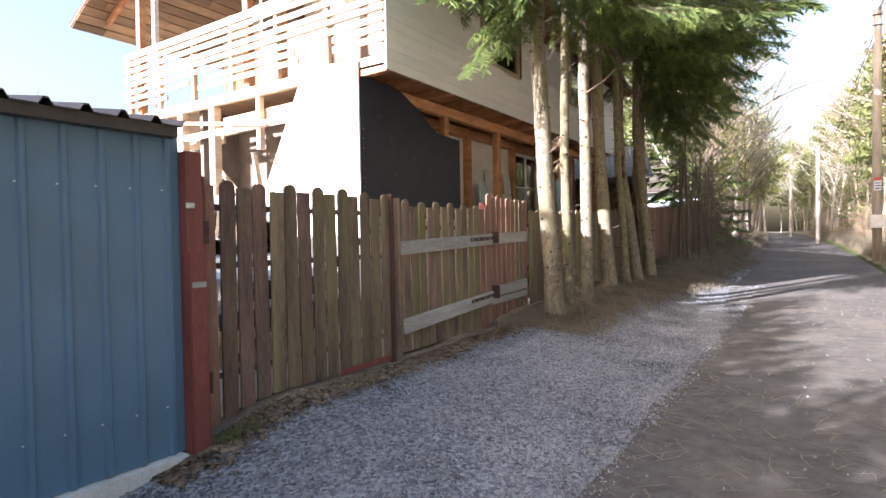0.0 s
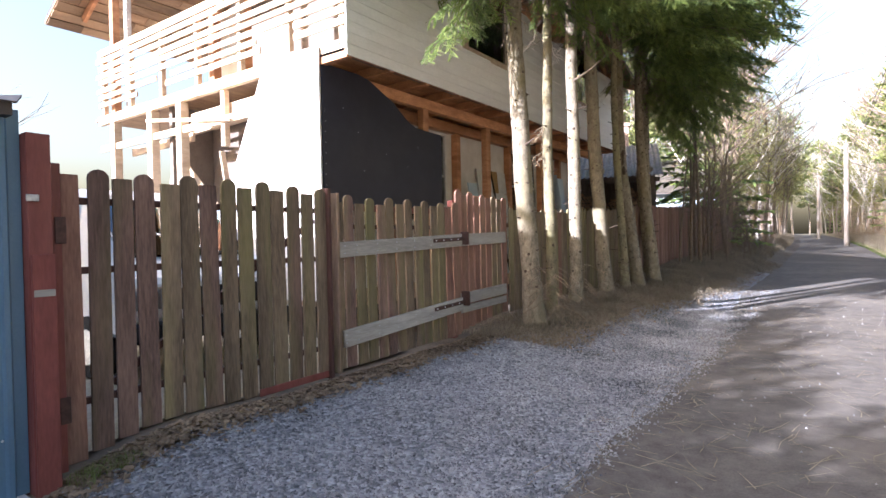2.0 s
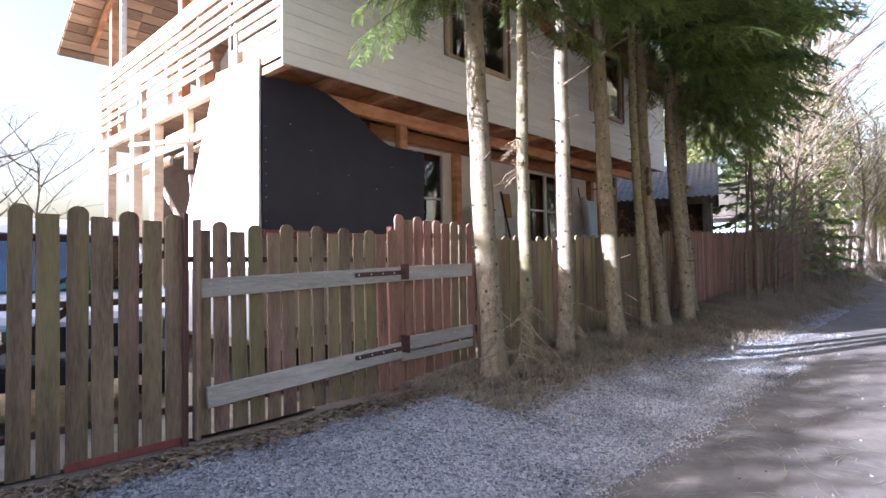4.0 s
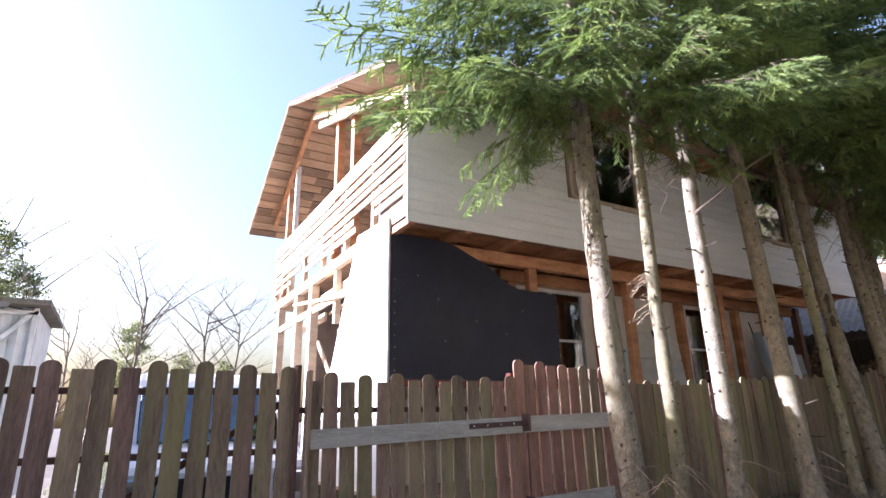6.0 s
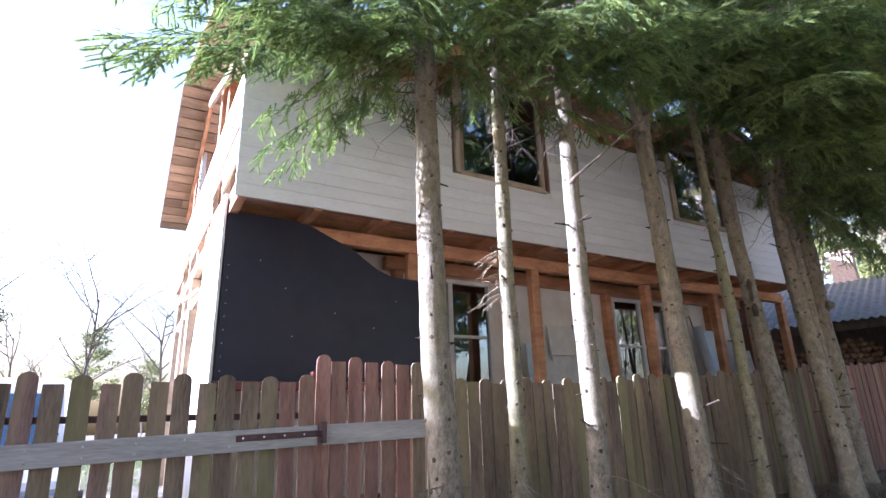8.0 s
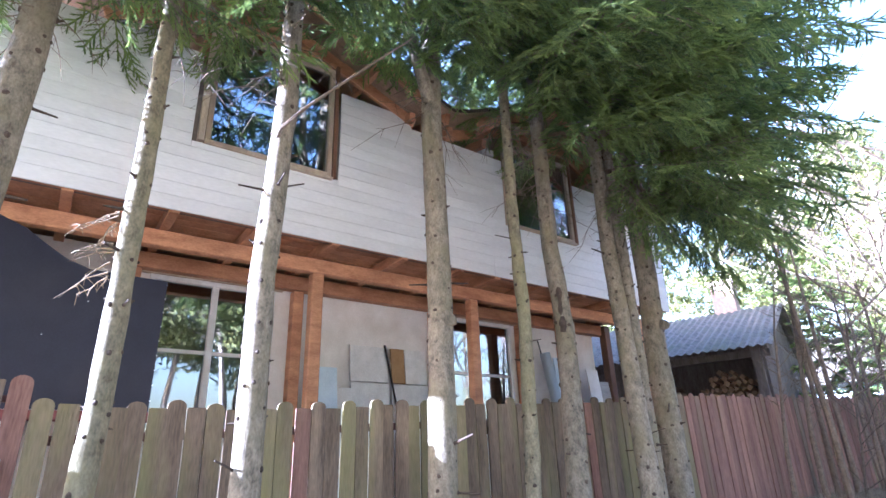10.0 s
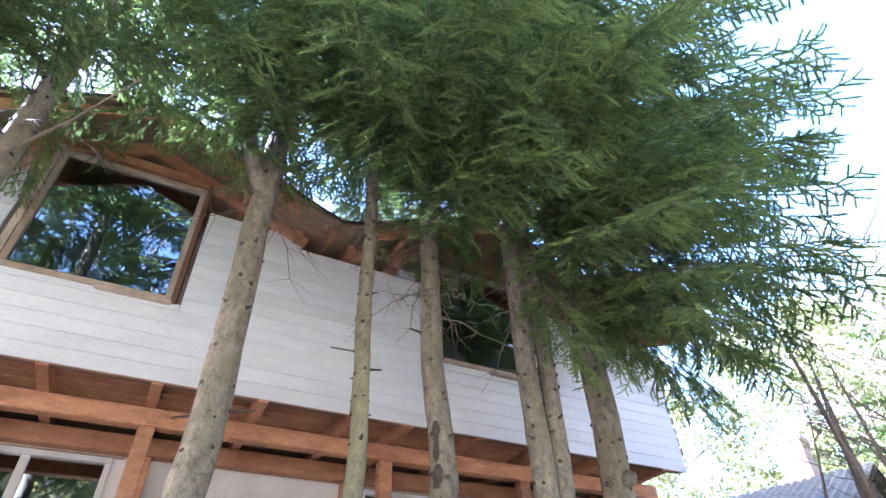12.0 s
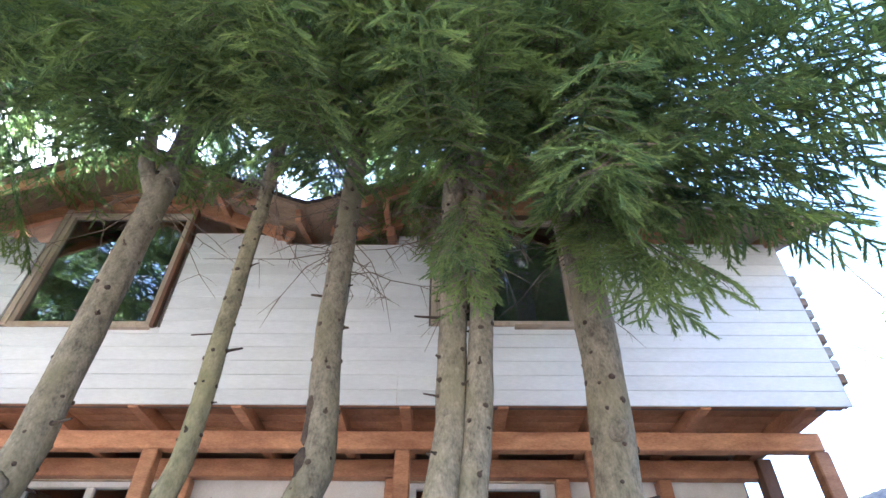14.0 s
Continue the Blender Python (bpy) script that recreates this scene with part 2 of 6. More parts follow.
OLD_WOOD = mat("old_grey_shed_board", (0.06, 0.05, 0.042), (0.18, 0.155, 0.13), 8, (1, 1, 0.2), 0.9, 0.4, 60, vary=0.25)
LOG_END = mat("split_firewood", (0.22, 0.14, 0.08), (0.5, 0.36, 0.22), 12, rough=0.9, bump=0.4, vary=0.35)
BRICK_WHITE = mat("whitewashed_brick", (0.3, 0.2, 0.15), (0.5, 0.4, 0.33), 12, rough=0.9, bump=0.5)
CAR_WHITE = mat("white_car_paint", (0.72, 0.73, 0.74), (0.8, 0.8, 0.8), 2, rough=0.25, bump=0.0, vary=0.0)
RUBBER = mat("black_rubber", (0.015, 0.015, 0.015), (0.03, 0.03, 0.03), 10, rough=0.9)
GREEN_PLASTIC = mat("bright_green_plastic", (0.12, 0.42, 0.04), (0.18, 0.55, 0.06), 2, rough=0.45, bump=0.0, vary=0.0)
PALE_BLUE = mat("pale_blue_board", (0.42, 0.53, 0.62), (0.6, 0.7, 0.78), 3, rough=0.6, bump=0.05)
OCHRE = mat("ochre_board", (0.42, 0.26, 0.1), (0.55, 0.36, 0.16), 5, rough=0.8)
PALE_GREY = mat("pale_grey_corrugated", (0.4, 0.42, 0.42), (0.58, 0.6, 0.6), 3, rough=0.6, bump=0.1)
POLE_WOOD = mat("weathered_pole", (0.2, 0.17, 0.14), (0.4, 0.35, 0.29), 8, (1, 1, 0.1), 0.9, 0.4)
BIRCH = mat("birch_bark", (0.3, 0.27, 0.22), (0.62, 0.58, 0.5), 8, rough=0.8, bump=0.3, stain=(0.06, 0.05, 0.04), stain_amount=0.7, stain_scale=6)
CABLE = mat("black_cable", (0.02, 0.02, 0.02), (0.035, 0.035, 0.035), 10, rough=0.6)
SIGN_RED = mat("red_sign_enamel", (0.5, 0.05, 0.04), (0.55, 0.07, 0.05), 5, rough=0.4, bump=0)
SIGN_BLUE = mat("blue_sign_enamel", (0.08, 0.13, 0.35), (0.1, 0.16, 0.4), 5, rough=0.4, bump=0)


# ---------------------------------------------------------------- mesh helpers
def box(bm, x0, x1, y0, y1, z0, z1):
    m = Matrix.Translation(((x0 + x1) / 2, (y0 + y1) / 2, (z0 + z1) / 2)) @ Matrix.Diagonal((abs(x1 - x0), abs(y1 - y0), abs(z1 - z0), 1))
    return bmesh.ops.create_cube(bm, size=1, matrix=m)["verts"]


def beam(bm, a, b, w, h, up=(0, 0, 1)):
    """A square-cut timber from a to b, w wide and h high."""
    a, b = Vector(a), Vector(b)
    d = b - a
    zx = d.normalized()
    side = zx.cross(Vector(up))
    if side.length < 1e-4:
        side = Vector((1, 0, 0))
    side.normalize()
    top = side.cross(zx)
    m = Matrix((side * w, zx * d.length, top * h)).transposed().to_4x4()
    m.translation = (a + b) / 2
    return bmesh.ops.create_cube(bm, size=1, matrix=m)["verts"]


def tube(bm, pts, radii, sides=8, cap=True):
    """A tapered tube through points."""
    rings = []
    pts = [Vector(p) for p in pts]
    for i, p in enumerate(pts):
        d = (pts[min(i + 1, len(pts) - 1)] - pts[max(i - 1, 0)]).normalized()
        ref = Vector((0, 0, 1)) if abs(d.z) < 0.9 else Vector((1, 0, 0))
        u = d.cross(ref).normalized()
        v = d.cross(u)
        rings.append([bm.verts.new(p + (u * math.cos(2 * math.pi * k / sides) + v * math.sin(2 * math.pi * k / sides)) * radii[i])
                      for k in range(sides)])
    for r0, r1 in zip(rings, rings[1:]):
        for k in range(sides):
            bm.faces.new((r0[k], r1[k], r1[(k + 1) % sides], r0[(k + 1) % sides]))
    if cap:
        bm.faces.new(rings[0])
        bm.faces.new(list(reversed(rings[-1])))


def soften(bm, width=0.006):
    bmesh.ops.bevel(bm, geom=bm.edges[:], offset=width, segments=1, affect="EDGES", profile=0.5)


def finish(bm, name, material, smooth=False):
    bmesh.ops.recalc_face_normals(bm, faces=bm.faces[:])
    me = bpy.data.meshes.new(name)
    bm.to_mesh(me)
    bm.free()
    me.materials.append(material)
    if smooth:
        me.shade_smooth()
    return me


def part(name, bm, material, parent=None, label="", smooth=False):
    """Links a bmesh, or a mesh made before, as one mesh object under a thing or under a part."""
    me = bm if isinstance(bm, bpy.types.Mesh) else finish(bm, name, material, smooth)
    ob = new(name, me)
    if parent:
        ob.parent = parent
    return tagged(ob, label)


def thing(name, label, category, group="", kind="", at=(0, 0, 0)):
    ob = new(name)
    ob.location = at
    ob.empty_display_size = 0.2
    return tagged(ob, label, category, group, kind)


def box_part(name, dims, material, parent, label="", bevel=0.0):
    bm = bmesh.new()
    box(bm, *dims)
    if bevel:
        soften(bm, bevel)
    return part(name, bm, material, parent, label)


def beam_part(name, a, b, w, h, material, parent, label="", bevel=0.006):
    bm = bmesh.new()
    beam(bm, a, b, w, h)
    if bevel:
        soften(bm, bevel)
    return part(name, bm, material, parent, label)


def array_mesh(name, verts, faces, material):
    me = bpy.data.meshes.new(name)
    me.from_pydata(verts, [], faces)
    me.materials.append(material)
    me.update()
    return me


def triangles(name, v, f, material):
    """A mesh from arrays of corners and triangles."""
    me = bpy.data.meshes.new(name)
    me.vertices.add(len(v))
    me.vertices.foreach_set("co", np.asarray(v, dtype=np.float32).ravel())
    f = np.asarray(f, dtype=np.int32)
    me.loops.add(f.size)
    me.loops.foreach_set("vertex_index", f.ravel())
    me.polygons.add(len(f))
    me.polygons.foreach_set("loop_start", np.arange(0, f.size, 3, dtype=np.int32))
    me.polygons.foreach_set("loop_total", np.full(len(f), 3, dtype=np.int32))
    me.materials.append(material)
    me.update(calc_edges=True)
    return me


# ---------------------------------------------------------------- ground
def step(a, b, v):
    s = min(1.0, max(0.0, (v - a) / (b - a)))
    return s * s * (3 - 2 * s)


def road_z(y):
    return 0.012 * min(90.0, max(0.0, y - 3.0))


def road_mid(y):
    return 0.45 - 0.00055 * max(0.0, y - 10.0) ** 2


def ground_z(x, y):
    bank = -0.12 + 0.25 * step(1.0, 2.5, y) + 0.15 * step(5.5, 8.0, y) + 0.1 * step(8, 14, y) + 0.14 * step(13.5, 17, y)
    shift = road_mid(y) - 0.45
    left = 1.0 - step(-3.0 + shift, -1.1 + shift, x)
    right = step(2.3 + shift, 4.5 + shift, x) * 0.25
    rough = 0.035 * noise.noise((x * 0.9, y * 0.9, 0.3)) * max(left, step(2.2 + shift, 3, x))
    return road_z(y) + bank * left + right + rough


def sheet(name, xs, ys, lift, material, edge=None):
    """A sheet that follows the ground; edge(x index, y) shifts it sideways."""
    v, f = [], []
    for j, y in enumerate(ys):
        for i, x in enumerate(xs):
            xx = edge(i / (len(xs) - 1), y) if edge else x
            v.append((xx, y, ground_z(xx, y) + lift))
    n = len(xs)
    for j in range(len(ys) - 1):
        for i in range(n - 1):
            f.append((j * n + i, j * n + i + 1, (j + 1) * n + i + 1, (j + 1) * n + i))
    me = array_mesh(name, v, f, material)
    me.shade_smooth()
    return new(name, me)


def steps_of(a, b, fine_a, fine_b, fine, coarse):
    out, v = [], a
    while v < b:
        out.append(v)
        v += fine if fine_a <= v <= fine_b else coarse * (1 + 0.06 * max(abs(v - fine_a), abs(v - fine_b)))
    return out + [b]


ground = sheet("ground", steps_of(-900, 900, -5, 5, 0.2, 1.5), steps_of(-900, 900, -3, 24, 0.25, 1.5), -0.012, EARTH)
tagged(ground, "brown leaf-strewn earth with dry grass beside the road", "ground", kind="structure")


def wob(y, s):
    return 0.09 * noise.noise((s, y * 1.1, 0)) + 0.05 * noise.noise((s, y * 3.7, 2))


road = sheet("road", range(9), [i * 0.35 - 14 for i in range(90)] + [18 + i * 1.5 for i in range(75)], 0.004, ASPHALT,
             lambda u, y: road_mid(y) - 1.22 + wob(y, 7) * (u < 0.1) + u * 2.87 - (0.48 * step(7, 14, y)) * (1 - u) + wob(y, 3) * (u > 0.9))
tagged(road, "worn dark grey packed road with scattered debris", "road", kind="structure")
gravel = sheet("gravel_shoulder", range(13), [i * 0.2 - 5 for i in range(125)], 0.0, STONES,
               lambda u, y: -3.12 + 0.94 * step(5.8, 7.6, y) + 0.45 * step(9, 14, y) + wob(y, 11) * (u < 0.1) * 1.6
               + u * (2.42 - 0.94 * step(5.8, 7.6, y) - 0.4 * step(9, 14, y) + 0.12 * noise.noise((4, y * 1.3, 1))))
tagged(gravel, "grey crushed gravel shoulder beside the road", "gravel", kind="structure")

field = sheet("field", range(14), [i * 2.0 - 60 for i in range(30)] + [i * 1.0 for i in range(60)] + [60 + i * 5.0 for i in range(20)], 0.06, FIELD,
              lambda u, y: road_mid(y) + 1.75 + wob(y, 5) * 2 + u ** 2 * 70)
tagged(field, "pale dry grass field beyond the road", "grass field", kind="structure")

yard = sheet("yard", [-14 + i * 0.35 for i in range(31)], [-8 + i * 0.4 for i in range(34)], 0.015, YARD)
tagged(yard, "pale sandy yard with dry grass behind the fence", "yard", kind="structure")

# ---------------------------------------------------------------- house
FX = -4.70            # face of the upper storey
Y0, Y1 = 5.58, 16.58  # its ends
Z0 = 3.84             # its lower edge
house = thing("house", "two-storey timber house under construction with white plank upper storey", "house", at=(FX, Y0, 0.3))
house_back = Matrix.Translation((-FX, -Y0, -0.3))


def hpart(name, bm, material, label="", parent=None, smooth=False):
    ob = part(name, bm, material, parent or house, label, smooth)
    if not parent:
        ob.matrix_parent_inverse = house_back
    return ob


def hbox(name, dims, material, label="", bevel=0.0):
    bm = bmesh.new()
    box(bm, *dims)
    if bevel:
        soften(bm, bevel)
    return hpart(name, bm, material, label)


def hbeam(name, a, b, w, h, material, label="", bevel=0.006):
    bm = bmesh.new()
    beam(bm, a, b, w, h)
    if bevel:
        soften(bm, bevel)
    return hpart(name, bm, material, label)


# roof: a gable with two wave-like dormers over the windows
RIDGE_X, RIDGE_Z, EAVE_X, EAVE_Z = -9.6, 8.02, -4.12, 5.66
LEFT_X, LEFT_Z = -13.16, 6.16


def roof_z(x, y):
    if x < RIDGE_X:
        return LEFT_Z + (x - LEFT_X) / (RIDGE_X - LEFT_X) * (RIDGE_Z - LEFT_Z)
    base = EAVE_Z + (x - EAVE_X) / (RIDGE_X - EAVE_X) * (RIDGE_Z - EAVE_Z)
    d = max(6.84 - 0.50 * math.sqrt((y - 9.2) ** 2 + 0.03), 6.80 - 0.50 * math.sqrt((y - 13.5) ** 2 + 0.03)) + 0.03 * (EAVE_X - x)
    k = 0.13
    hi, lo = max(base, d), min(base, d)
    return hi + k * math.log(1 + math.exp((lo - hi) / k))


ROOF_Y0, ROOF_Y1 = 5.14, 17.0
xs = [LEFT_X + i * (RIDGE_X - LEFT_X) / 6 for i in range(7)] + [RIDGE_X + (i + 1) * (EAVE_X - RIDGE_X) / 22 for i in range(22)]
ys = [ROOF_Y0 + i * (ROOF_Y1 - ROOF_Y0) / 78 for i in range(79)]


def roof_layer(name, top, bottom, material, label):
    v, f = [], []
    nx, ny = len(xs), len(ys)
    for lift in (top, bottom):
        for y in ys:
            for x in xs:
                v.append((x, y, roof_z(x, y) + lift))
    o = nx * ny
    for j in range(ny - 1):
        for i in range(nx - 1):
            a, b, c, d = j * nx + i, j * nx + i + 1, (j + 1) * nx + i + 1, (j + 1) * nx + i
            f += [(a, b, c, d), (o + d, o + c, o + b, o + a)]
    for j in range(ny - 1):
        for i in (0, nx - 1):
            f.append((j * nx + i, (j + 1) * nx + i, o + (j + 1) * nx + i, o + j * nx + i))
    for i in range(nx - 1):
        for j in (0, ny - 1):
            f.append((j * nx + i, j * nx + i + 1, o + j * nx + i + 1, o + j * nx + i))
    bm = bmesh.new()
    me = array_mesh(name, v, f, material)
    bm.from_mesh(me)
    bpy.data.meshes.remove(me)
    return hpart(name, bm, material, label)


roof_layer("roof", 0.09, 0.035, ROOFING, "dark brown felt roof with two wavy dormers")
roof_layer("roof_deck", 0.031, -0.012, ROOF_PLANK, "brown plank roof deck")

# soffit planks under the gable end of the roof
rng = random.Random(5)
n_left = 16
for i in range(n_left):
    xa = LEFT_X + 0.02 + i * (RIDGE_X - LEFT_X) / n_left
    w = (RIDGE_X - LEFT_X) / n_left - 0.012
    cuts = [ROOF_Y0 + 0.02, ROOF_Y0 + rng.uniform(0.3, 0.9), ROOF_Y0 + rng.uniform(1.1, 1.9), ROOF_Y0 + rng.uniform(2.1, 2.7), ROOF_Y0 + 3.2]
    for y_a, y_b in zip(cuts, [c - 0.008 for c in cuts[1:]]):
        bm = bmesh.new()
        beam(bm, (xa + w / 2, y_a, roof_z(xa + w / 2, y_a) - 0.028 - rng.uniform(0, 0.006)),
             (xa + w / 2, y_b, roof_z(xa + w / 2, y_b) - 0.028), w, 0.024, up=(-0.47, 0, 0.88))
        hpart("soffit_plank", bm, ROOF_PLANK)
for i in range(24):
    xa = RIDGE_X + 0.02 + i * 0.135
    bm = bmesh.new()
    beam(bm, (xa + 0.05, ROOF_Y0 + 0.02, roof_z(xa + 0.05, 5.4) - 0.028), (xa + 0.05, ROOF_Y0 + 2.2, roof_z(xa + 0.05, 5.4) - 0.028), 0.1, 0.024, up=(0.43, 0, 0.9))
    hpart("soffit_plank", bm, ROOF_PLANK)
# barge rafters and fascia
hbeam("rafter", (LEFT_X + 0.5, 5.70, roof_z(LEFT_X + 0.5, 5.7) - 0.13), (RIDGE_X, 5.70, RIDGE_Z - 0.13), 0.07, 0.16, STAINED)
hbeam("rafter", (EAVE_X - 0.5, 5.70, roof_z(EAVE_X - 0.5, 5.3) - 0.13), (RIDGE_X, 5.70, RIDGE_Z - 0.13), 0.07, 0.16, RAW_PINE, "pale pine rafter")
hbeam("collar_beam", (-8.75, 5.60, 7.2), (-5.9, 5.60, 6.2), 0.06, 0.14, RAW_PINE, "pale sloping brace under the gable")
for y in (6.6, 7.5, 8.4, 10.3, 11.3, 12.2, 14.9, 15.8, 16.5):
    bm = bmesh.new()
    za, zb = roof_z(EAVE_X - 0.03, y), roof_z(-5.6, y)
    beam(bm, (EAVE_X - 0.06, y, za - 0.1), (-5.6, y, zb - 0.1), 0.06, 0.14)
    hpart("rafter", bm, STAINED)
# dormer rafters along the face, following the waves
for c in (9.2, 13.5):
    for s in (-1, 1):
        a = (FX - 0.02, c, roof_z(FX, c) - 0.12)
        b = (FX - 0.02, c + s * 1.9, roof_z(FX, c + s * 1.9) - 0.12)
        hbeam("dormer_rafter", a, b, 0.06, 0.17, STAINED, "brown dormer rafter")
        a = (EAVE_X - 0.06, c, roof_z(EAVE_X, c) - 0.09)
        b = (EAVE_X - 0.06, c + s * 1.7, roof_z(EAVE_X, c + s * 1.7) - 0.1)
        hbeam("dormer_rafter", a, b, 0.045, 0.13, STAINED)
    hbeam("tie_beam", (FX - 0.03, c - 1.15, 6.36), (FX - 0.03, c + 1.15, 6.36), 0.08, 0.12, STAINED, "brown beam over the window")
    for dy in (-0.55, 0.35):
        hbeam("strut", (FX - 0.03, c + dy, 6.42), (FX - 0.03, c + dy * 0.55, roof_z(FX, c + dy * 0.55) - 0.1), 0.05, 0.07, STAINED)
hbeam("wall_plate", (FX - 0.13, Y0 + 0.1, 5.74), (FX - 0.13, Y1, 5.74), 0.1, 0.14, DARK_TRIM, "dark wall plate under the eaves")

# windows of the upper storey
WINS = ((8.42, 9.88, 4.66, 6.24), (12.79, 14.20, 4.68, 6.14))
ROW = 0.15
TOPS = ((5.58, 8.30, 5.80), (9.98, 11.05, 5.94), (11.05, 12.70, 5.77), (14.3, 16.58, 5.80), (8.30, 9.98, 4.66), (12.70, 14.30, 4.68))


def siding():
    """White planks in rows, cut round the windows, each a piece of its own."""
    r = random.Random(3)
    row = 0
    z = Z0
    while z < 5.95:
        y = Y0
        while y < Y1 - 0.01:
            cut = next(t for t in TOPS if t[0] <= y + 1e-4 < t[1])
            top = min(z + ROW - 0.0035, cut[2])
            end = y
            while end < Y1 - 0.01:
                c2 = next((t for t in TOPS if t[0] <= end + 1e-4 < t[1]), None)
                if c2 is None or min(z + ROW - 0.0035, c2[2]) != top:
                    break
                end = c2[1]
            if row in (0, 1, 2) and y < 12.42 < end and row < 2:
                end = 12.42
            elif row == 1 and y < 9.04 < end:
                end = 9.04
            elif row > 4 and end - y > 4 and r.random() < 0.5:
                end = y + r.uniform(2, end - y - 1)
            if top - z > 0.02:
                bm = bmesh.new()
                out = r.uniform(0, 0.003)
                box(bm, FX - 0.022, FX + out, y + 0.0015, end - 0.0015, z, top)
                soften(bm, 0.0025)
                hpart("siding_plank", bm, WHITE_SIDING)
            y = end
        z += ROW
        row += 1


siding()
# sheathing shares the darkened colour of the rooms
hbox("upper_wall", (FX - 0.14, FX - 0.026, Y0 + 0.03, 8.36, Z0 + 0.02, 5.66), DARK_ROOM, "sheathing behind the white planks in the darkened room colour")
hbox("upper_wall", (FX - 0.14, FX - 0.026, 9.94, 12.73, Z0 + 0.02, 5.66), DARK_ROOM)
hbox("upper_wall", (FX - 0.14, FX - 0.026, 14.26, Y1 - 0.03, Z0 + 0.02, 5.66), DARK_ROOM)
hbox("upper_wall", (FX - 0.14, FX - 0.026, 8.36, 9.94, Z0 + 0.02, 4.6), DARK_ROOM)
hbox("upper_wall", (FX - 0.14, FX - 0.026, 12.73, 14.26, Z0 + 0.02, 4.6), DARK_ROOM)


def window(name, x, y0, y1, z0, z1, wood, sashes, label, deep=0.09, transom=None):
    """A framed window facing the road: frame, mullions, sill and panes."""
    win = tagged(new(name), label)
    win.parent = house
    win.matrix_parent_inverse = house_back
    fr = 0.06
    for nm, d in (("frame", (y0, y1, z1 - fr, z1)), ("frame", (y0, y1, z0, z0 + fr)), ("frame", (y0, y0 + fr, z0 + fr, z1 - fr)), ("frame", (y1 - fr, y1, z0 + fr, z1 - fr))):
        bm = bmesh.new()
        box(bm, x - deep, x, *d)
        soften(bm, 0.005)
        part(nm, bm, wood, win)
    wid = (y1 - y0 - 2 * fr) / sashes
    for k in range(sashes):
        a = y0 + fr + k * wid
        if k:
            box_part("mullion", (x - deep + 0.015, x - 0.012, a - 0.04, a + 0.04, z0 + fr, z1 - fr), wood, win, bevel=0.005)
        if transom:
            box_part("transom", (x - deep + 0.02, x - 0.02, a + 0.04, a + wid - 0.04, transom - 0.02, transom + 0.02), wood, win)
        p = box_part("pane", (x - 0.055, x - 0.049, a, a + wid, z0 + fr, z1 - fr), GLASS, win)
        p.visible_shadow = False
    box_part("sill", (x - 0.02, x + 0.035, y0 + 0.55 * (y1 - y0), y1 + 0.01, z0 - 0.035, z0 - 0.003), wood, win, "short sill board", 0.004)
    return win


window("window_1", FX + 0.02, *WINS[0], FRAME_WOOD, 1, "large single-pane window in a pale wood frame")
window("window_2", FX + 0.02, *WINS[1], FRAME_WOOD, 1, "large single-pane window in a pale wood frame")
for y0, y1, z0, z1 in WINS:
    hbox("window_trim", (FX - 0.03, FX + 0.045, y1 + 0.005, y1 + 0.05, z0 - 0.01, z1 + 0.06), DARK_TRIM, "dark brown casing board", 0.004)
    hbox("window_trim", (FX - 0.03, FX + 0.03, y0 - 0.07, y0 - 0.005, z0 + 0.02, z1 + 0.06), FRAME_WOOD, "", 0.004)
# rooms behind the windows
hbox("inner_wall", (-9.4, -9.3, Y0 + 1.6, Y1, 4.02, 7.6), DARK_ROOM, "back wall of the upper rooms, dimness put into its colour")
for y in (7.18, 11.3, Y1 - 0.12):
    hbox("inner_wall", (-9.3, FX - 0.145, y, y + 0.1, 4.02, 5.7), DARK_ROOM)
hbox("upper_floor", (-12.0, FX - 0.15, Y0 + 0.02, Y1 - 0.02, 3.985, 4.04), ROOF_PLANK, "plank floor of the upper storey")
bm = bmesh.new()
box(bm, FX - 0.9, FX - 0.84, 8.5, 8.95, 4.3, 5.95)
box(bm, FX - 0.88, FX - 0.8, 8.6, 8.7, 4.05, 4.3)
hpart("hung_coat", bm, RUBBER, "dark cloth hanging inside the window")

# loose bricks and blocks on the wall plate
for y, s in ((7.75, 1.0), (8.05, 0.8), (12.45, 1.2), (7.45, 0.7)):
    hbox("block", (FX - 0.12, FX - 0.01, y - 0.1 * s, y + 0.1 * s, 5.812, 5.812 + 0.09 * s), PLINTH if s > 0.75 else RUBBER, "grey block left on the wall top", 0.008)
for y in (10.98, 11.62, 12.25):
    hbeam("rafter_end", (FX + 0.14, y, 5.86), (FX - 0.5, y, 6.02), 0.09, 0.13, STAINED, "square rafter end")

# underside of the overhang: boards, joists, beams and posts
for i in range(8):
    a = -5.98 + i * 0.158
    hbox("soffit_board", (a, a + 0.15, Y0 + 0.05, Y1 - 0.01, 3.955, 3.98), STAINED)
jy = [5.66, 6.5, 7.35, 8.25, 9.1, 10.0, 10.95, 11.85, 12.5, 13.4, 14.3, 15.25, 16.2]
for y in jy:
    hbox("joist", (-6.3, FX - 0.03, y - 0.05, y + 0.05, 3.82, 3.954), STAINED, "", 0.006)
hbox("edge_beam", (FX - 0.075, FX - 0.025, Y0 + 0.03, Y1 - 0.02, 3.845, 3.95), STAINED, "", 0.004)
hbox("front_beam", (-5.38, -5.245, Y0 + 0.1, Y1 - 0.05, 3.64, 3.818), STAINED, "long orange-stained carrying beam", 0.01)
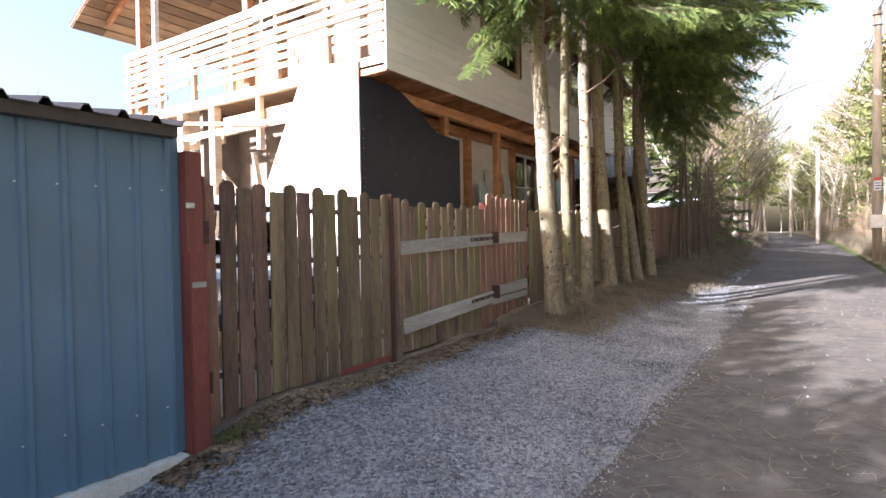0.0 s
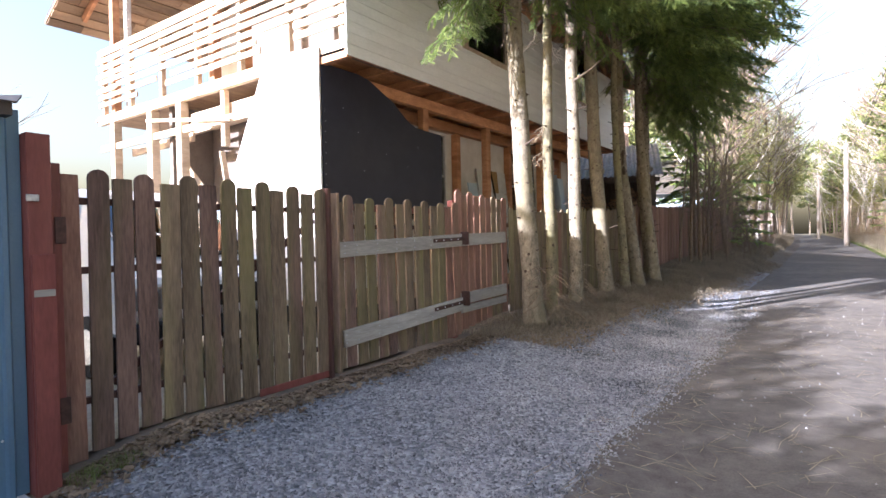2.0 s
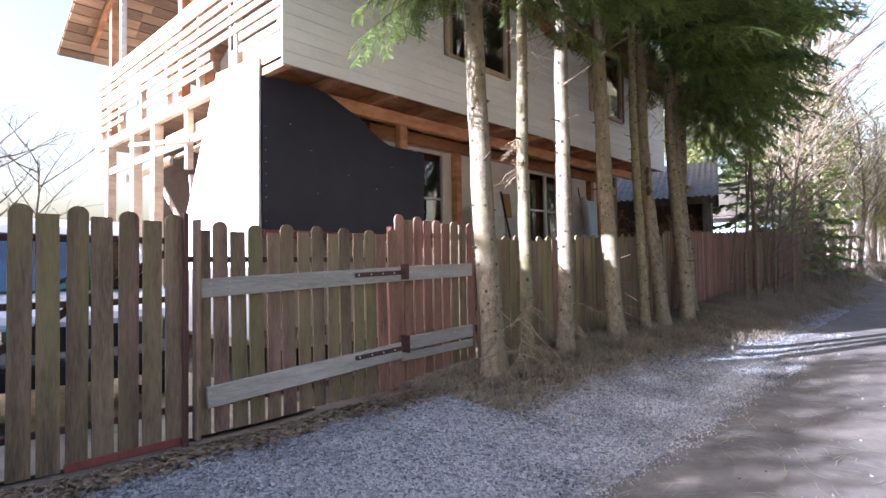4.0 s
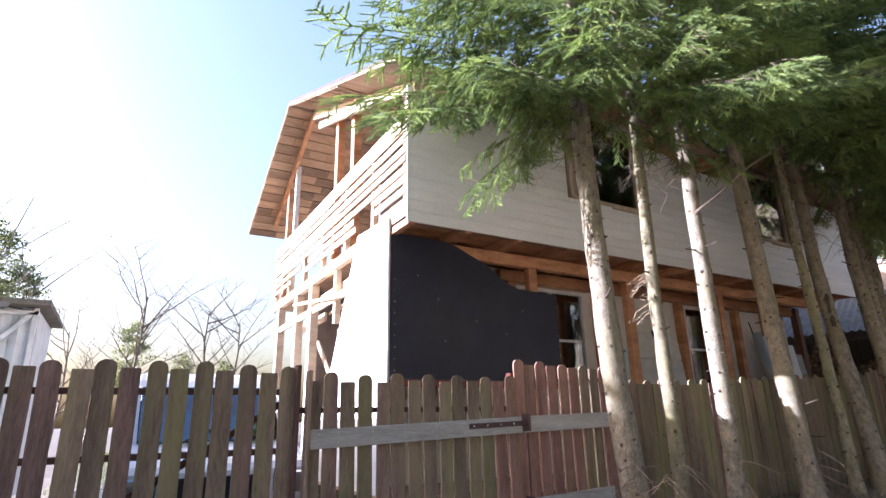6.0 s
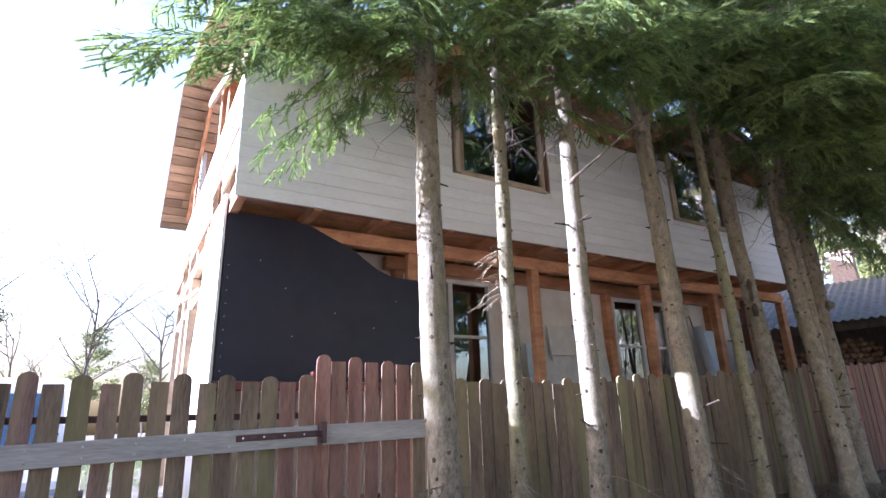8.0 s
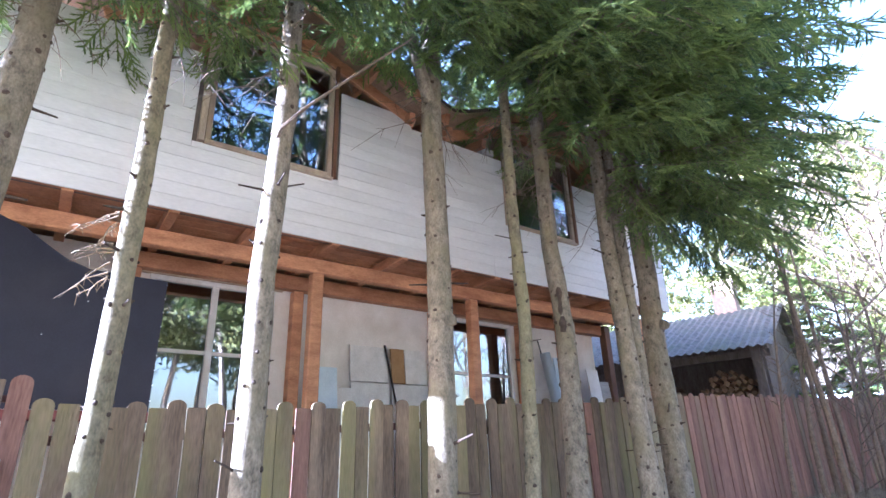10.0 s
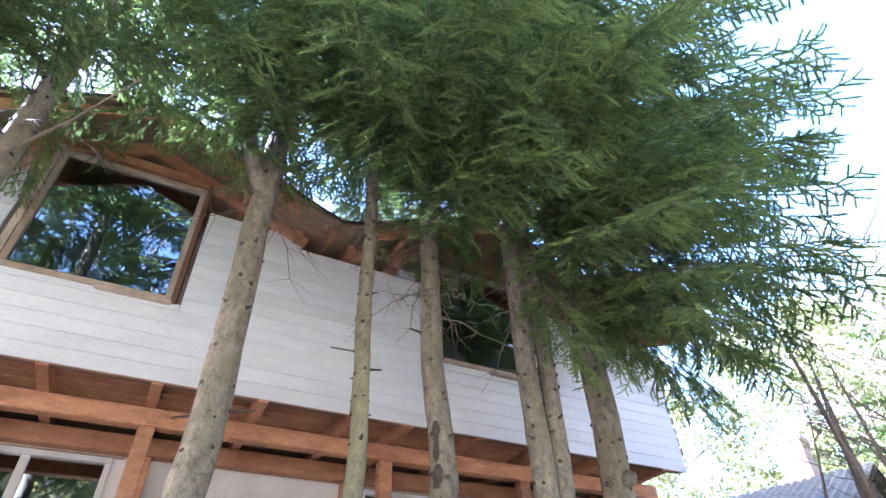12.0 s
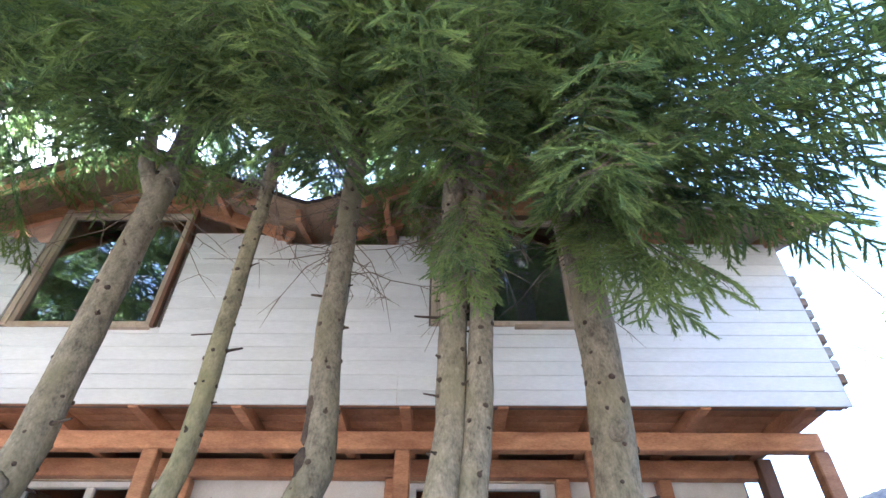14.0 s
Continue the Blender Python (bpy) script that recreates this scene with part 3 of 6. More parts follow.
for y in (7.97, 10.02, 12.46, 14.30, 16.48):
    hbox("post", (-5.38, -5.245, y - 0.075, y + 0.075, 0.45, 3.637), STAINED, "orange-stained square post", 0.012)
hbox("post", (-6.05, -5.9, 16.2, 16.35, 0.45, 3.8), DARK_TRIM, "dark post at the porch end", 0.01)
hbox("header_beam", (-6.13, -5.985, 7.9, 16.3, 3.62, 3.81), STAINED, "red-brown header beam over the ground-floor wall", 0.008)

# ground-floor wall with two windows
LX = -6.16
LW = ((8.30, 9.80, 1.75, 3.60), (12.50, 13.95, 1.75, 3.60))
for a, b in ((5.7, 8.30), (9.80, 12.50), (13.95, 16.1)):
    hbox("ground_floor_wall", (LX - 0.15, LX, a, b, 0.45, 3.86), WHITE_PANEL, "off-white boarded ground-floor wall")
for a, b, c, d in LW:
    hbox("ground_floor_wall", (LX - 0.15, LX, a, b, 0.45, c), WHITE_PANEL)
    hbox("ground_floor_wall", (LX - 0.15, LX, a, b, d, 3.86), WHITE_PANEL)
window("window_3", LX + 0.04, *LW[0], FRAME_WHITE, 2, "two-sash window in a white frame", transom=2.72)
window("window_4", LX + 0.04, *LW[1], FRAME_WHITE, 2, "two-sash window in a white frame", transom=2.72)
for a, b, c, d in LW:
    hbox("window_casing", (LX - 0.01, LX + 0.05, a - 0.1, b + 0.1, d + 0.005, d + 0.075), FRAME_WOOD, "", 0.004)
for y in (8.12, 10.08, 12.30, 14.12, 15.2):
    hbox("wall_post", (LX + 0.003, LX + 0.15, y - 0.07, y + 0.07, 0.45, 3.615), STAINED, "orange-stained wall post", 0.008)
hbox("ground_floor", (-12.0, -5.0, Y0 + 0.15, Y1, 0.5, 0.62), ROOF_PLANK, "porch floor")
hbox("room_wall", (-9.5, -9.4, 5.8, Y1, 0.62, 3.95), DARK_ROOM, "back wall of the ground-floor rooms, dimness put into its colour")
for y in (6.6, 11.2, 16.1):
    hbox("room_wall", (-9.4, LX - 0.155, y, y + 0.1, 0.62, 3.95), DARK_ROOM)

# black board over the porch corner, its upper edge cut in a curve
outline = [(5.61, 1.95), (8.36, 1.95), (8.36, 3.25), (7.66, 3.27), (7.46, 3.34), (7.27, 3.46), (7.10, 3.58), (6.80, 3.70), (6.55, 3.81), (6.3, 3.845), (5.61, 3.845)]
bm = bmesh.new()
lo = [bm.verts.new((-5.24, y, z)) for y, z in outline]
hi = [bm.verts.new((-5.222, y, z)) for y, z in outline]
bm.faces.new(lo), bm.faces.new(hi)
for i in range(len(lo)):
    j = (i + 1) % len(lo)
    bm.faces.new((lo[i], lo[j], hi[j], hi[i]))
black_board = hpart("black_board", bm, BLACK_BOARD, "black film-faced plywood sheet with a curved upper edge")
bm = bmesh.new()
for i in range(9):
    for y in (5.66, 8.36):
        bmesh.ops.create_icosphere(bm, subdivisions=1, radius=0.007, matrix=Matrix.Translation((-5.221, y, 2.05 + i * 0.145)))
for y, z in ((6.3, 3.0), (6.9, 2.75), (7.4, 2.6), (6.4, 2.45), (7.7, 2.95), (6.0, 3.3)):
    bmesh.ops.create_icosphere(bm, subdivisions=1, radius=0.007, matrix=Matrix.Translation((-5.221, y, z)))
tagged(hpart("screw_head", bm, STEEL, "small bright screw heads"), kind="stuff")
hbox("red_sill", (-5.36, -5.2, 5.62, 8.4, 1.86, 1.945), RED_POST, "red-painted board under the black sheet", 0.005)

# white board on the gable side with a slanting free edge
bm = bmesh.new()
quad = [(-5.225, 0.6), (-5.225, 4.05), (-6.35, 4.12), (-8.25, 0.6)]
fr = [bm.verts.new((x, 5.56, z)) for x, z in quad]
bk = [bm.verts.new((x, 5.59, z)) for x, z in quad]
bm.faces.new(fr), bm.faces.new(bk)
for i in range(4):
    bm.faces.new((fr[i], fr[(i + 1) % 4], bk[(i + 1) % 4], bk[i]))
hpart("gable_board", bm, WHITE_PANEL, "large white board with a slanting edge")

# balcony on the gable side
rng = random.Random(11)
for k in range(8):
    z = 4.28 + k * 0.148
    tall = 0.09 if k < 7 else 0.13
    x = -4.74
    while x > -11.75:
        e = max(-11.75 - rng.uniform(0, 0.12), x - rng.uniform(2.4, 4.0))
        if k < 2 and -6.2 < x < -4.7:
            e = x - 1.0
        bm = bmesh.new()
        dz = rng.uniform(-0.012, 0.012)
        beam(bm, (x, 5.585, z + dz), (e + 0.004, 5.585, z + dz + rng.uniform(-0.01, 0.01)), 0.025, tall)
        hpart("railing_board", bm, RAW_PINE if (k * 7 + int(-x * 3)) % 5 else ROOF_PLANK)
        if k < 2:
            e -= rng.uniform(0.3, 1.2)
        x = e
for x in (-4.82, -5.9, -7.05, -8.25, -9.4, -10.55, -11.65):
    hbox("railing_post", (x - 0.04, x + 0.04, 5.602, 5.69, 4.05, 5.4), RAW_PINE, "", 0.005)
hbeam("deck_beam", (-11.9, 5.66, 3.99), (-4.76, 5.66, 3.99), 0.1, 0.17, RAW_PINE, "pale pine deck beam")
hbeam("deck_beam", (-11.9, 5.66, 3.42), (-6.3, 5.66, 3.42), 0.05, 0.12, RAW_PINE)
for x in (-9.85, -8.85, -11.3):
    hbox("gable_post", (x - 0.08, x + 0.08, 5.6, 5.76, 0.5, 3.9), RAW_PINE, "pale pine porch post", 0.01)
hbeam("cross_rail", (-9.9, 5.58, 3.72), (-7.3, 5.58, 3.38), 0.03, 0.06, RAW_PINE)
hbeam("shelf_board", (-8.75, 5.8, 3.6), (-6.75, 5.8, 3.62), 0.05, 0.2, RAW_PINE, "wide pale shelf board under the deck")
hbeam("shelf_board", (-11.2, 5.95, 3.32), (-8.95, 5.95, 3.36), 0.05, 0.16, RAW_PINE)
hbeam("shelf_bearer", (-7.6, 5.7, 3.0), (-7.6, 5.7, 3.9), 0.1, 0.1, RAW_PINE)
for i, (a, b) in enumerate((((-9.6, 6.2, 3.5), (-6.6, 6.2, 3.62)), ((-9.2, 6.5, 3.62), (-6.5, 6.5, 3.72)), ((-9.8, 6.8, 3.38), (-6.9, 6.8, 3.5)), ((-8.8, 6.35, 3.7), (-6.4, 6.35, 3.74)))):
    hbeam("stored_lath", a, b, 0.09, 0.05, RAW_PINE)
hbeam("prop", (-9.2, 5.9, 2.9), (-7.4, 5.9, 1.4), 0.04, 0.1, RAW_PINE)
hbeam("prop", (-8.1, 5.95, 3.0), (-7.6, 5.95, 0.7), 0.1, 0.04, RAW_PINE)
for x, m in ((-7.95, STAINED), (-7.1, STAINED), (-11.45, STAINED)):
    hbox("gable_stud", (x - 0.07, x + 0.07, 5.70, 5.84, 4.04, roof_z(x, 5.5) - 0.2), m, "red-brown gable stud", 0.008)
hbox("gable_stud", (-10.95, -10.85, 5.72, 5.82, 4.04, roof_z(-10.9, 5.5) - 0.1), FRAME_WHITE, "pale gable stud", 0.006)
for i in range(7):
    hbox("cleat", (-10.85, -10.8, 5.70, 5.75, 5.7 + i * 0.16, 5.76 + i * 0.16), FRAME_WHITE)
v = [(-12.3, 8.35, 4.04), (-4.9, 8.35, 4.04), (-4.9, 8.35, 5.9), (RIDGE_X, 8.35, 8.1), (-12.3, 8.35, 6.7)]
bm = bmesh.new()
a = [bm.verts.new(p) for p in v]
b = [bm.verts.new((p[0], p[1] + 0.1, p[2])) for p in v]
bm.faces.new(a), bm.faces.new(b)
for i in range(5):
    bm.faces.new((a[i], a[(i + 1) % 5], b[(i + 1) % 5], b[i]))
hpart("gable_wall", bm, WHITE_PANEL, "recessed white gable wall behind the balcony")
hbox("gable_ground_wall", (-12.0, -6.4, 7.4, 7.5, 0.6, 3.95), WHITE_PANEL, "off-white wall behind the porch")
hbox("left_wall", (-12.3, -12.2, 8.36, Y1, 0.5, 6.6), WHITE_PANEL, "plain far wall")
hbox("end_wall", (-12.2, -9.55, Y1 - 0.12, Y1 - 0.02, 0.5, 6.6), WHITE_PANEL)
# far end of the upper storey: railing board ends seen edge on
for k in range(9):
    hbeam("railing_end", (FX - 0.05, Y1 + 0.06, 4.15 + k * 0.148), (FX - 1.6, Y1 + 0.06, 4.15 + k * 0.148), 0.1, 0.1, GREY_BOARD if k % 3 else ROOF_PLANK)
hbox("end_post", (FX - 0.16, FX - 0.08, Y1 + 0.0, Y1 + 0.012, 3.9, 5.7), RAW_PINE)

# ---------------------------------------------------------------- things on the porch
def board_stack():
    t = thing("leaning_window_sash", "white panelled sash leaning against the porch wall", "window sash", at=(LX + 0.3, 11.5, 0.62))
    tilt = Matrix.Translation((0, 0, 0)) @ pose(0, 0, 0, 0, -6, 0)

    def p(name, y0, y1, z0, z1, m, x0=0.0, x1=0.03):
        bm = bmesh.new()
        box(bm, x0, x1, y0, y1, z0, z1)
        bmesh.ops.transform(bm, matrix=tilt, verts=bm.verts)
        part(name, bm, m, t)
    for j in range(2):
        for i in range(4):
            z = 0.3 + i * 0.52
            mm = OCHRE if (i == 3 and j == 1) else FRAME_WHITE
            if mm is OCHRE:
                p("panel", -0.0 + 0.03, 0.25, z + 0.01, z + 0.51, OCHRE)
                p("panel", 0.26, 0.62, z + 0.01, z + 0.51, FRAME_WHITE)
            else:
                p("panel", (-0.62, 0.03)[j], (-0.03, 0.62)[j], z + 0.01, z + 0.51, mm)
    bm = bmesh.new()
    beam(bm, tilt @ Vector((0.05, 0.32, 0.05)), tilt @ Vector((0.05, -0.08, 2.4)), 0.03, 0.03)
    part("rod", bm, RUBBER, t, "black rod across the panels")
    p("foot", -0.62, 0.62, 0.0, 0.3, FRAME_WHITE)


board_stack()


def lean_board(name, label, cat, y, wid, tall, m, x=LX + 0.2, lean=0.25, thick=0.025, group=""):
    t = thing(name, label, cat, group, at=(x + lean, y, 0.62))
    bm = bmesh.new()
    beam(bm, (0, 0, 0.01), (-lean * 0.9, 0, tall), wid, thick, up=(1, 0, 0))
    part("board", bm, m, t)


lean_board("leaning_board", "small white board leaning on the porch wall", "board", 10.45, 0.35, 2.0, PALE_BLUE)
lean_board("leaning_board", "white board leaning beside the post", "board", 10.75, 0.3, 1.75, FRAME_WHITE)
lean_board("leaning_board", "pale blue board leaning on the porch wall", "board", 14.95, 0.45, 2.45, PALE_BLUE)
lean_board("leaning_board", "off-white board leaning by the porch end", "board", 15.7, 0.3, 2.3, WHITE_PANEL)
lean_board("leaning_board", "grey board leaning on the porch wall", "board", 16.0, 0.25, 2.1, GREY_BOARD)
t = thing("rolled_sheet", "pale rolled sheet leaning on the porch wall", "roll", at=(-5.6, 14.75, 0.62))
bm = bmesh.new()
tube(bm, [(0, 0, 0), (-0.3, -0.25, 2.5)], [0.09, 0.09], 14)
part("roll", bm, PALE_BLUE, t, smooth=True)
t = thing("leaning_rod", "thin dark rod leaning on the porch wall", "rod", at=(-5.7, 14.9, 0.62))
bm = bmesh.new()
tube(bm, [(0, 0, 0), (-0.3, -0.45, 2.75)], [0.012, 0.012], 6)
part("rod", bm, RUBBER, t)
t = thing("white_basin", "white enamel basin with a dark opening on the porch", "basin", at=(-5.55, 14.5, 0.62))
bm = bmesh.new()
tube(bm, [(0, 0, 0), (0, 0, 1.0)], [0.05, 0.05], 10)
part("stand", bm, RUBBER, t)
bm = bmesh.new()
tube(bm, [(-0.12, 0, 1.1), (0.1, 0.0, 1.22)], [0.2, 0.32], 20)
part("bowl", bm, FRAME_WHITE, t, smooth=True)
# the bowl is closed; a black disc gives the shade of its opening
bm = bmesh.new()
tube(bm, [(0.1, 0.0, 1.22), (0.13, 0.0, 1.235)], [0.22, 0.22], 20)
part("drum", bm, RUBBER, t, "black disc standing for the shaded opening")

def gable_lean(name, label, cat, x, wid, tall, m, y=6.7, lean=0.35, turn=0.0):
    """Something flat leaning against the wall behind the gable porch."""
    t = thing(name, label, cat, "things leaning on the gable porch", at=(x, y, 0.62))
    bm = bmesh.new()
    beam(bm, (0, 0, 0.01), (turn, lean, tall), wid, 0.03, up=(0, 1, 0))
    soften(bm, 0.004)
    part("board", bm, m, t)


gable_lean("leaning_board", "large white board leaning on the gable porch wall", "board", -9.0, 0.95, 2.85, FRAME_WHITE, 6.5, 0.5, -0.12)
for gx, gw, gh, gm, gt, gl in ((-11.3, 0.16, 3.0, GREY_BOARD, 0.1, "grey board standing on the gable porch"), (-11.05, 0.1, 2.85, RAW_PINE, -0.05, "raw pine board standing on the gable porch"),
                               (-10.85, 0.2, 2.6, WHITE_PANEL, 0.06, "off-white board standing on the gable porch"), (-10.6, 0.09, 2.95, RED_POST, -0.12, "dull red board standing on the gable porch"),
                               (-10.4, 0.14, 2.7, GREY_BOARD, 0.15, "grey board standing on the gable porch"), (-7.9, 0.12, 2.4, OCHRE, 0.3, "ochre board leaning on the gable porch wall")):
    gable_lean("leaning_board", gl, "board", gx, gw, gh, gm, 6.55, 0.3, gt)
for nm, dd, mm in (("frame", (-10.05, -9.97, 1.7, 3.5), FRAME_WHITE), ("frame", (-8.78, -8.7, 1.7, 3.5), FRAME_WHITE), ("frame", (-9.97, -8.78, 3.42, 3.5), FRAME_WHITE), ("frame", (-9.97, -8.78, 1.7, 1.78), FRAME_WHITE),
                   ("mullion", (-9.42, -9.34, 1.78, 3.42), FRAME_WHITE), ("pane", (-9.97, -8.78, 1.78, 3.42), GLASS)):
    hbox("gable_window_" + nm, (dd[0], dd[1], 7.37 if nm == "pane" else 7.33, 7.375 if nm == "pane" else 7.39, dd[2], dd[3]), mm)

# ---------------------------------------------------------------- fence
def picket_mesh(name, wid, tall, round_top, material, thick=0.022):
    bm = bmesh.new()
    pts = [(-wid / 2, 0), (wid / 2, 0)]
    if round_top:
        zc = tall - wid * 0.5
        pts += [(wid / 2 * math.cos(a), zc + wid * 0.5 * math.sin(a)) for a in [math.pi * k / 8 for k in range(9)]]
    else:
        pts += [(wid / 2, tall - 0.006), (wid / 2 - 0.006, tall), (-wid / 2 + 0.006, tall), (-wid / 2, tall - 0.006)]
    a = [bm.verts.new((-thick / 2, y, z)) for y, z in pts]
    b = [bm.verts.new((thick / 2, y, z)) for y, z in pts]
    bm.faces.new(a), bm.faces.new(b)
    for i in range(len(a)):
        j = (i + 1) % len(a)
        bm.faces.new((a[i], a[j], b[j], b[i]))
    return finish(bm, name, material)


PK = {(r, k): picket_mesh("picket_" + k, 0.112, 1.80, r, m) for r in (0, 1) for k, m in (("brown", PICKET), ("red", PICKET_RED), ("olive", PICKET_OLIVE))}
FENCE_X = -3.40


def fence_panel(name, label, y0, y1, pitch, base, top_round, top_flat, tone, x=FENCE_X, slant=0.0, x_end=None, wide=1.0, seed=1, phase=0):
    f = thing(name, label, "fence", "picket fence along the road", at=(x, y0, 0))
    r = random.Random(seed)
    n = max(1, round((y1 - y0) / pitch))
    p = (y1 - y0) / n
    for i in range(n):
        y = y0 + (i + 0.5) * p
        u = (i + 0.5) / n
        xx = x + ((x_end - x) * u if x_end is not None else 0)
        zb = base(y)
        rd = (i + phase) % 2 == 0
        zt = (top_round(y) if rd else top_flat(y)) + r.uniform(-0.012, 0.012)
        ob = part("picket", PK[(rd, tone(i, r))], None, f)
        ob.location = (xx - x + r.uniform(-0.004, 0.004), y - y0, zb)
        ob.rotation_euler = (radians(r.uniform(-0.6, 0.6) + slant), 0, radians(r.uniform(-2, 2)))
        ob.scale = (1, wide * r.uniform(0.95, 1.03), (zt - zb) / 1.80)
    return f


def fence_rail(f, a, b, w, h, m, name="rail", label=""):
    ob = beam_part(name, a, b, w, h, m, f, label, 0.004)
    ob.matrix_parent_inverse = Matrix.Translation(-f.location)
    return ob


def gz(y):
    return ground_z(FENCE_X, y)


tone_a = lambda i, r: "olive" if i in (9, 10, 12, 13) or r.random() < 0.2 + 0.05 * i else "red" if r.random() < 0.2 else "brown"
fa = fence_panel("fence_section", "brown weathered picket fence with alternating round and flat tops", 1.78, 3.98, 0.157, lambda y: gz(y) + 0.03,
                 lambda y: 1.90, lambda y: 1.84, tone_a, seed=2, phase=1, wide=1.15)
for z in (1.69, 1.25, 0.42):
    fence_rail(fa, (FENCE_X - 0.035, 1.75, z), (FENCE_X - 0.035, 3.98, z), 0.04, 0.045, RAIL)
fence_rail(fa, (FENCE_X - 0.04, 2.1, 0.5), (FENCE_X - 0.04, 3.85, 1.6), 0.03, 0.05, RAIL, "brace")
fence_rail(fa, (FENCE_X + 0.01, 3.2, gz(3.2) + 0.05), (FENCE_X + 0.01, 3.95, gz(3.9) + 0.05), 0.02, 0.06, RED_POST, "kick_board", "red-painted bottom board")
gate = fence_panel("gate_leaf", "sagging picket gate leaf braced with grey boards", 4.04, 6.18, 0.153, lambda y: gz(y) + 0.05,
                   lambda y: 1.845 + 0.004 * (y - 4), lambda y: 1.785 + 0.004 * (y - 4), lambda i, r: "olive" if r.random() < 0.45 else ("red" if i > 9 or r.random() < 0.2 else "brown"), seed=4, slant=0.6, phase=1, wide=1.08)
fence_rail(gate, (FENCE_X + 0.033, 4.08, 1.325), (FENCE_X + 0.033, 6.16, 1.40), 0.032, 0.15, GREY_BOARD, "brace_board", "weathered grey brace board")
fence_rail(gate, (FENCE_X + 0.033, 4.13, 0.475), (FENCE_X + 0.033, 6.16, 0.605), 0.032, 0.165, GREY_BOARD, "brace_board", "weathered grey brace board")
for z0, z1 in ((1.395, 1.415), (0.6, 0.63)):
    fence_rail(gate, (FENCE_X + 0.055, 5.55, z0), (FENCE_X + 0.055, 6.2, z1), 0.008, 0.045, RUST, "strap_hinge", "dark iron strap hinge")
for z in (1.55, 0.4):
    fence_rail(gate, (FENCE_X - 0.035, 4.0, z), (FENCE_X - 0.035, 6.15, z), 0.035, 0.045, RAIL)
fence_rail(gate, (FENCE_X + 0.005, 3.97, gz(4)), (FENCE_X + 0.005, 3.97, 1.90), 0.09, 0.035, RAIL, "stile", "narrow red-brown stile")
fence_rail(gate, (FENCE_X + 0.018, 4.06, gz(4) + 0.03), (FENCE_X + 0.018, 4.06, 1.86), 0.1, 0.03, PICKET, "stile")
bm = bmesh.new()
for y in (4.14, 4.3, 4.6, 4.9, 5.2, 5.5):
    for k in (0, 1):
        for zz in (1.325 + 0.036 * (y - 4.08) + (k - 0.5) * 0.07, 0.475 + 0.064 * (y - 4.13) + (k - 0.5) * 0.08):
            bmesh.ops.create_icosphere(bm, subdivisions=1, radius=0.008, matrix=Matrix.Translation((0.05, y - 4.03, zz)))
tagged(part("nail_head", bm, STEEL, gate), kind="stuff")
bm = bmesh.new()
for y in (5.6, 5.75, 5.9, 6.05, 6.22, 6.28):
    for zz in (1.395 + 0.031 * (y - 5.55), 0.6 + 0.046 * (y - 5.55)):
        bmesh.ops.create_icosphere(bm, subdivisions=1, radius=0.009, matrix=Matrix.Translation((0.062, y - 4.04, zz)))
tagged(part("bolt_head", bm, STEEL, gate), kind="stuff")
leaf = fence_panel("fence_section", "taller red-brown picket leaf fixed beside the gate", 6.14, 7.45, 0.1455, lambda y: gz(y) + 0.06,
                   lambda y: 2.025 - 0.03 * (y - 6.2), lambda y: 1.985 - 0.03 * (y - 6.2), lambda i, r: "red" if r.random() < 0.92 else "olive", seed=6, wide=1.06, x=FENCE_X - 0.05)
for z in (1.85, 0.75):
    fence_rail(leaf, (FENCE_X - 0.085, 6.18, z), (FENCE_X - 0.085, 7.44, z), 0.03, 0.04, RAIL)
fence_rail(leaf, (FENCE_X - 0.02, 6.22, 1.40), (FENCE_X - 0.02, 7.36, 1.43), 0.03, 0.155, GREY_BOARD, "brace_board", "weathered grey brace board")
fence_rail(leaf, (FENCE_X - 0.02, 6.22, 0.655), (FENCE_X - 0.02, 7.36, 0.70), 0.03, 0.14, GREY_BOARD, "brace_board", "weathered grey brace board")
fence_rail(leaf, (FENCE_X - 0.022, 6.22, 0.52), (FENCE_X - 0.022, 7.36, 0.555), 0.025, 0.09, GREY_BOARD, "brace_board")
fence_rail(leaf, (FENCE_X + 0.06, 6.2, 1.34), (FENCE_X + 0.06, 6.2, 1.5), 0.12, 0.02, RUST, "hinge_plate", "rusty hinge plate")
fence_rail(leaf, (FENCE_X + 0.06, 6.2, 0.58), (FENCE_X + 0.06, 6.2, 0.76), 0.12, 0.02, RUST, "hinge_plate", "rusty hinge plate")
fence_rail(leaf, (FENCE_X - 0.12, 6.18, gz(6) - 0.05), (FENCE_X - 0.12, 6.18, 1.9), 0.08, 0.08, RED_POST, "post")
fb = fence_panel("fence_section", "olive-brown picket fence behind the spruce trunks", 7.45, 13.2, 0.127, lambda y: gz(y) + 0.04,
                 lambda y: 1.86 + 0.045 * max(0, y - 8.5), lambda y: 1.81 + 0.045 * max(0, y - 8.5), lambda i, r: "red" if r.random() < 0.04 else "olive", seed=8, wide=1.08)
fc = fence_panel("fence_section", "faded red-brown picket fence further along the road", 13.2, 24.0, 0.127, lambda y: gz(y) + 0.05,
                 lambda y: 2.13 + 0.03 * (y - 13.2), lambda y: 2.09 + 0.03 * (y - 13.2), lambda i, r: "olive" if r.random() < 0.12 else "red", seed=9, wide=1.08, x_end=FENCE_X + 0.25)
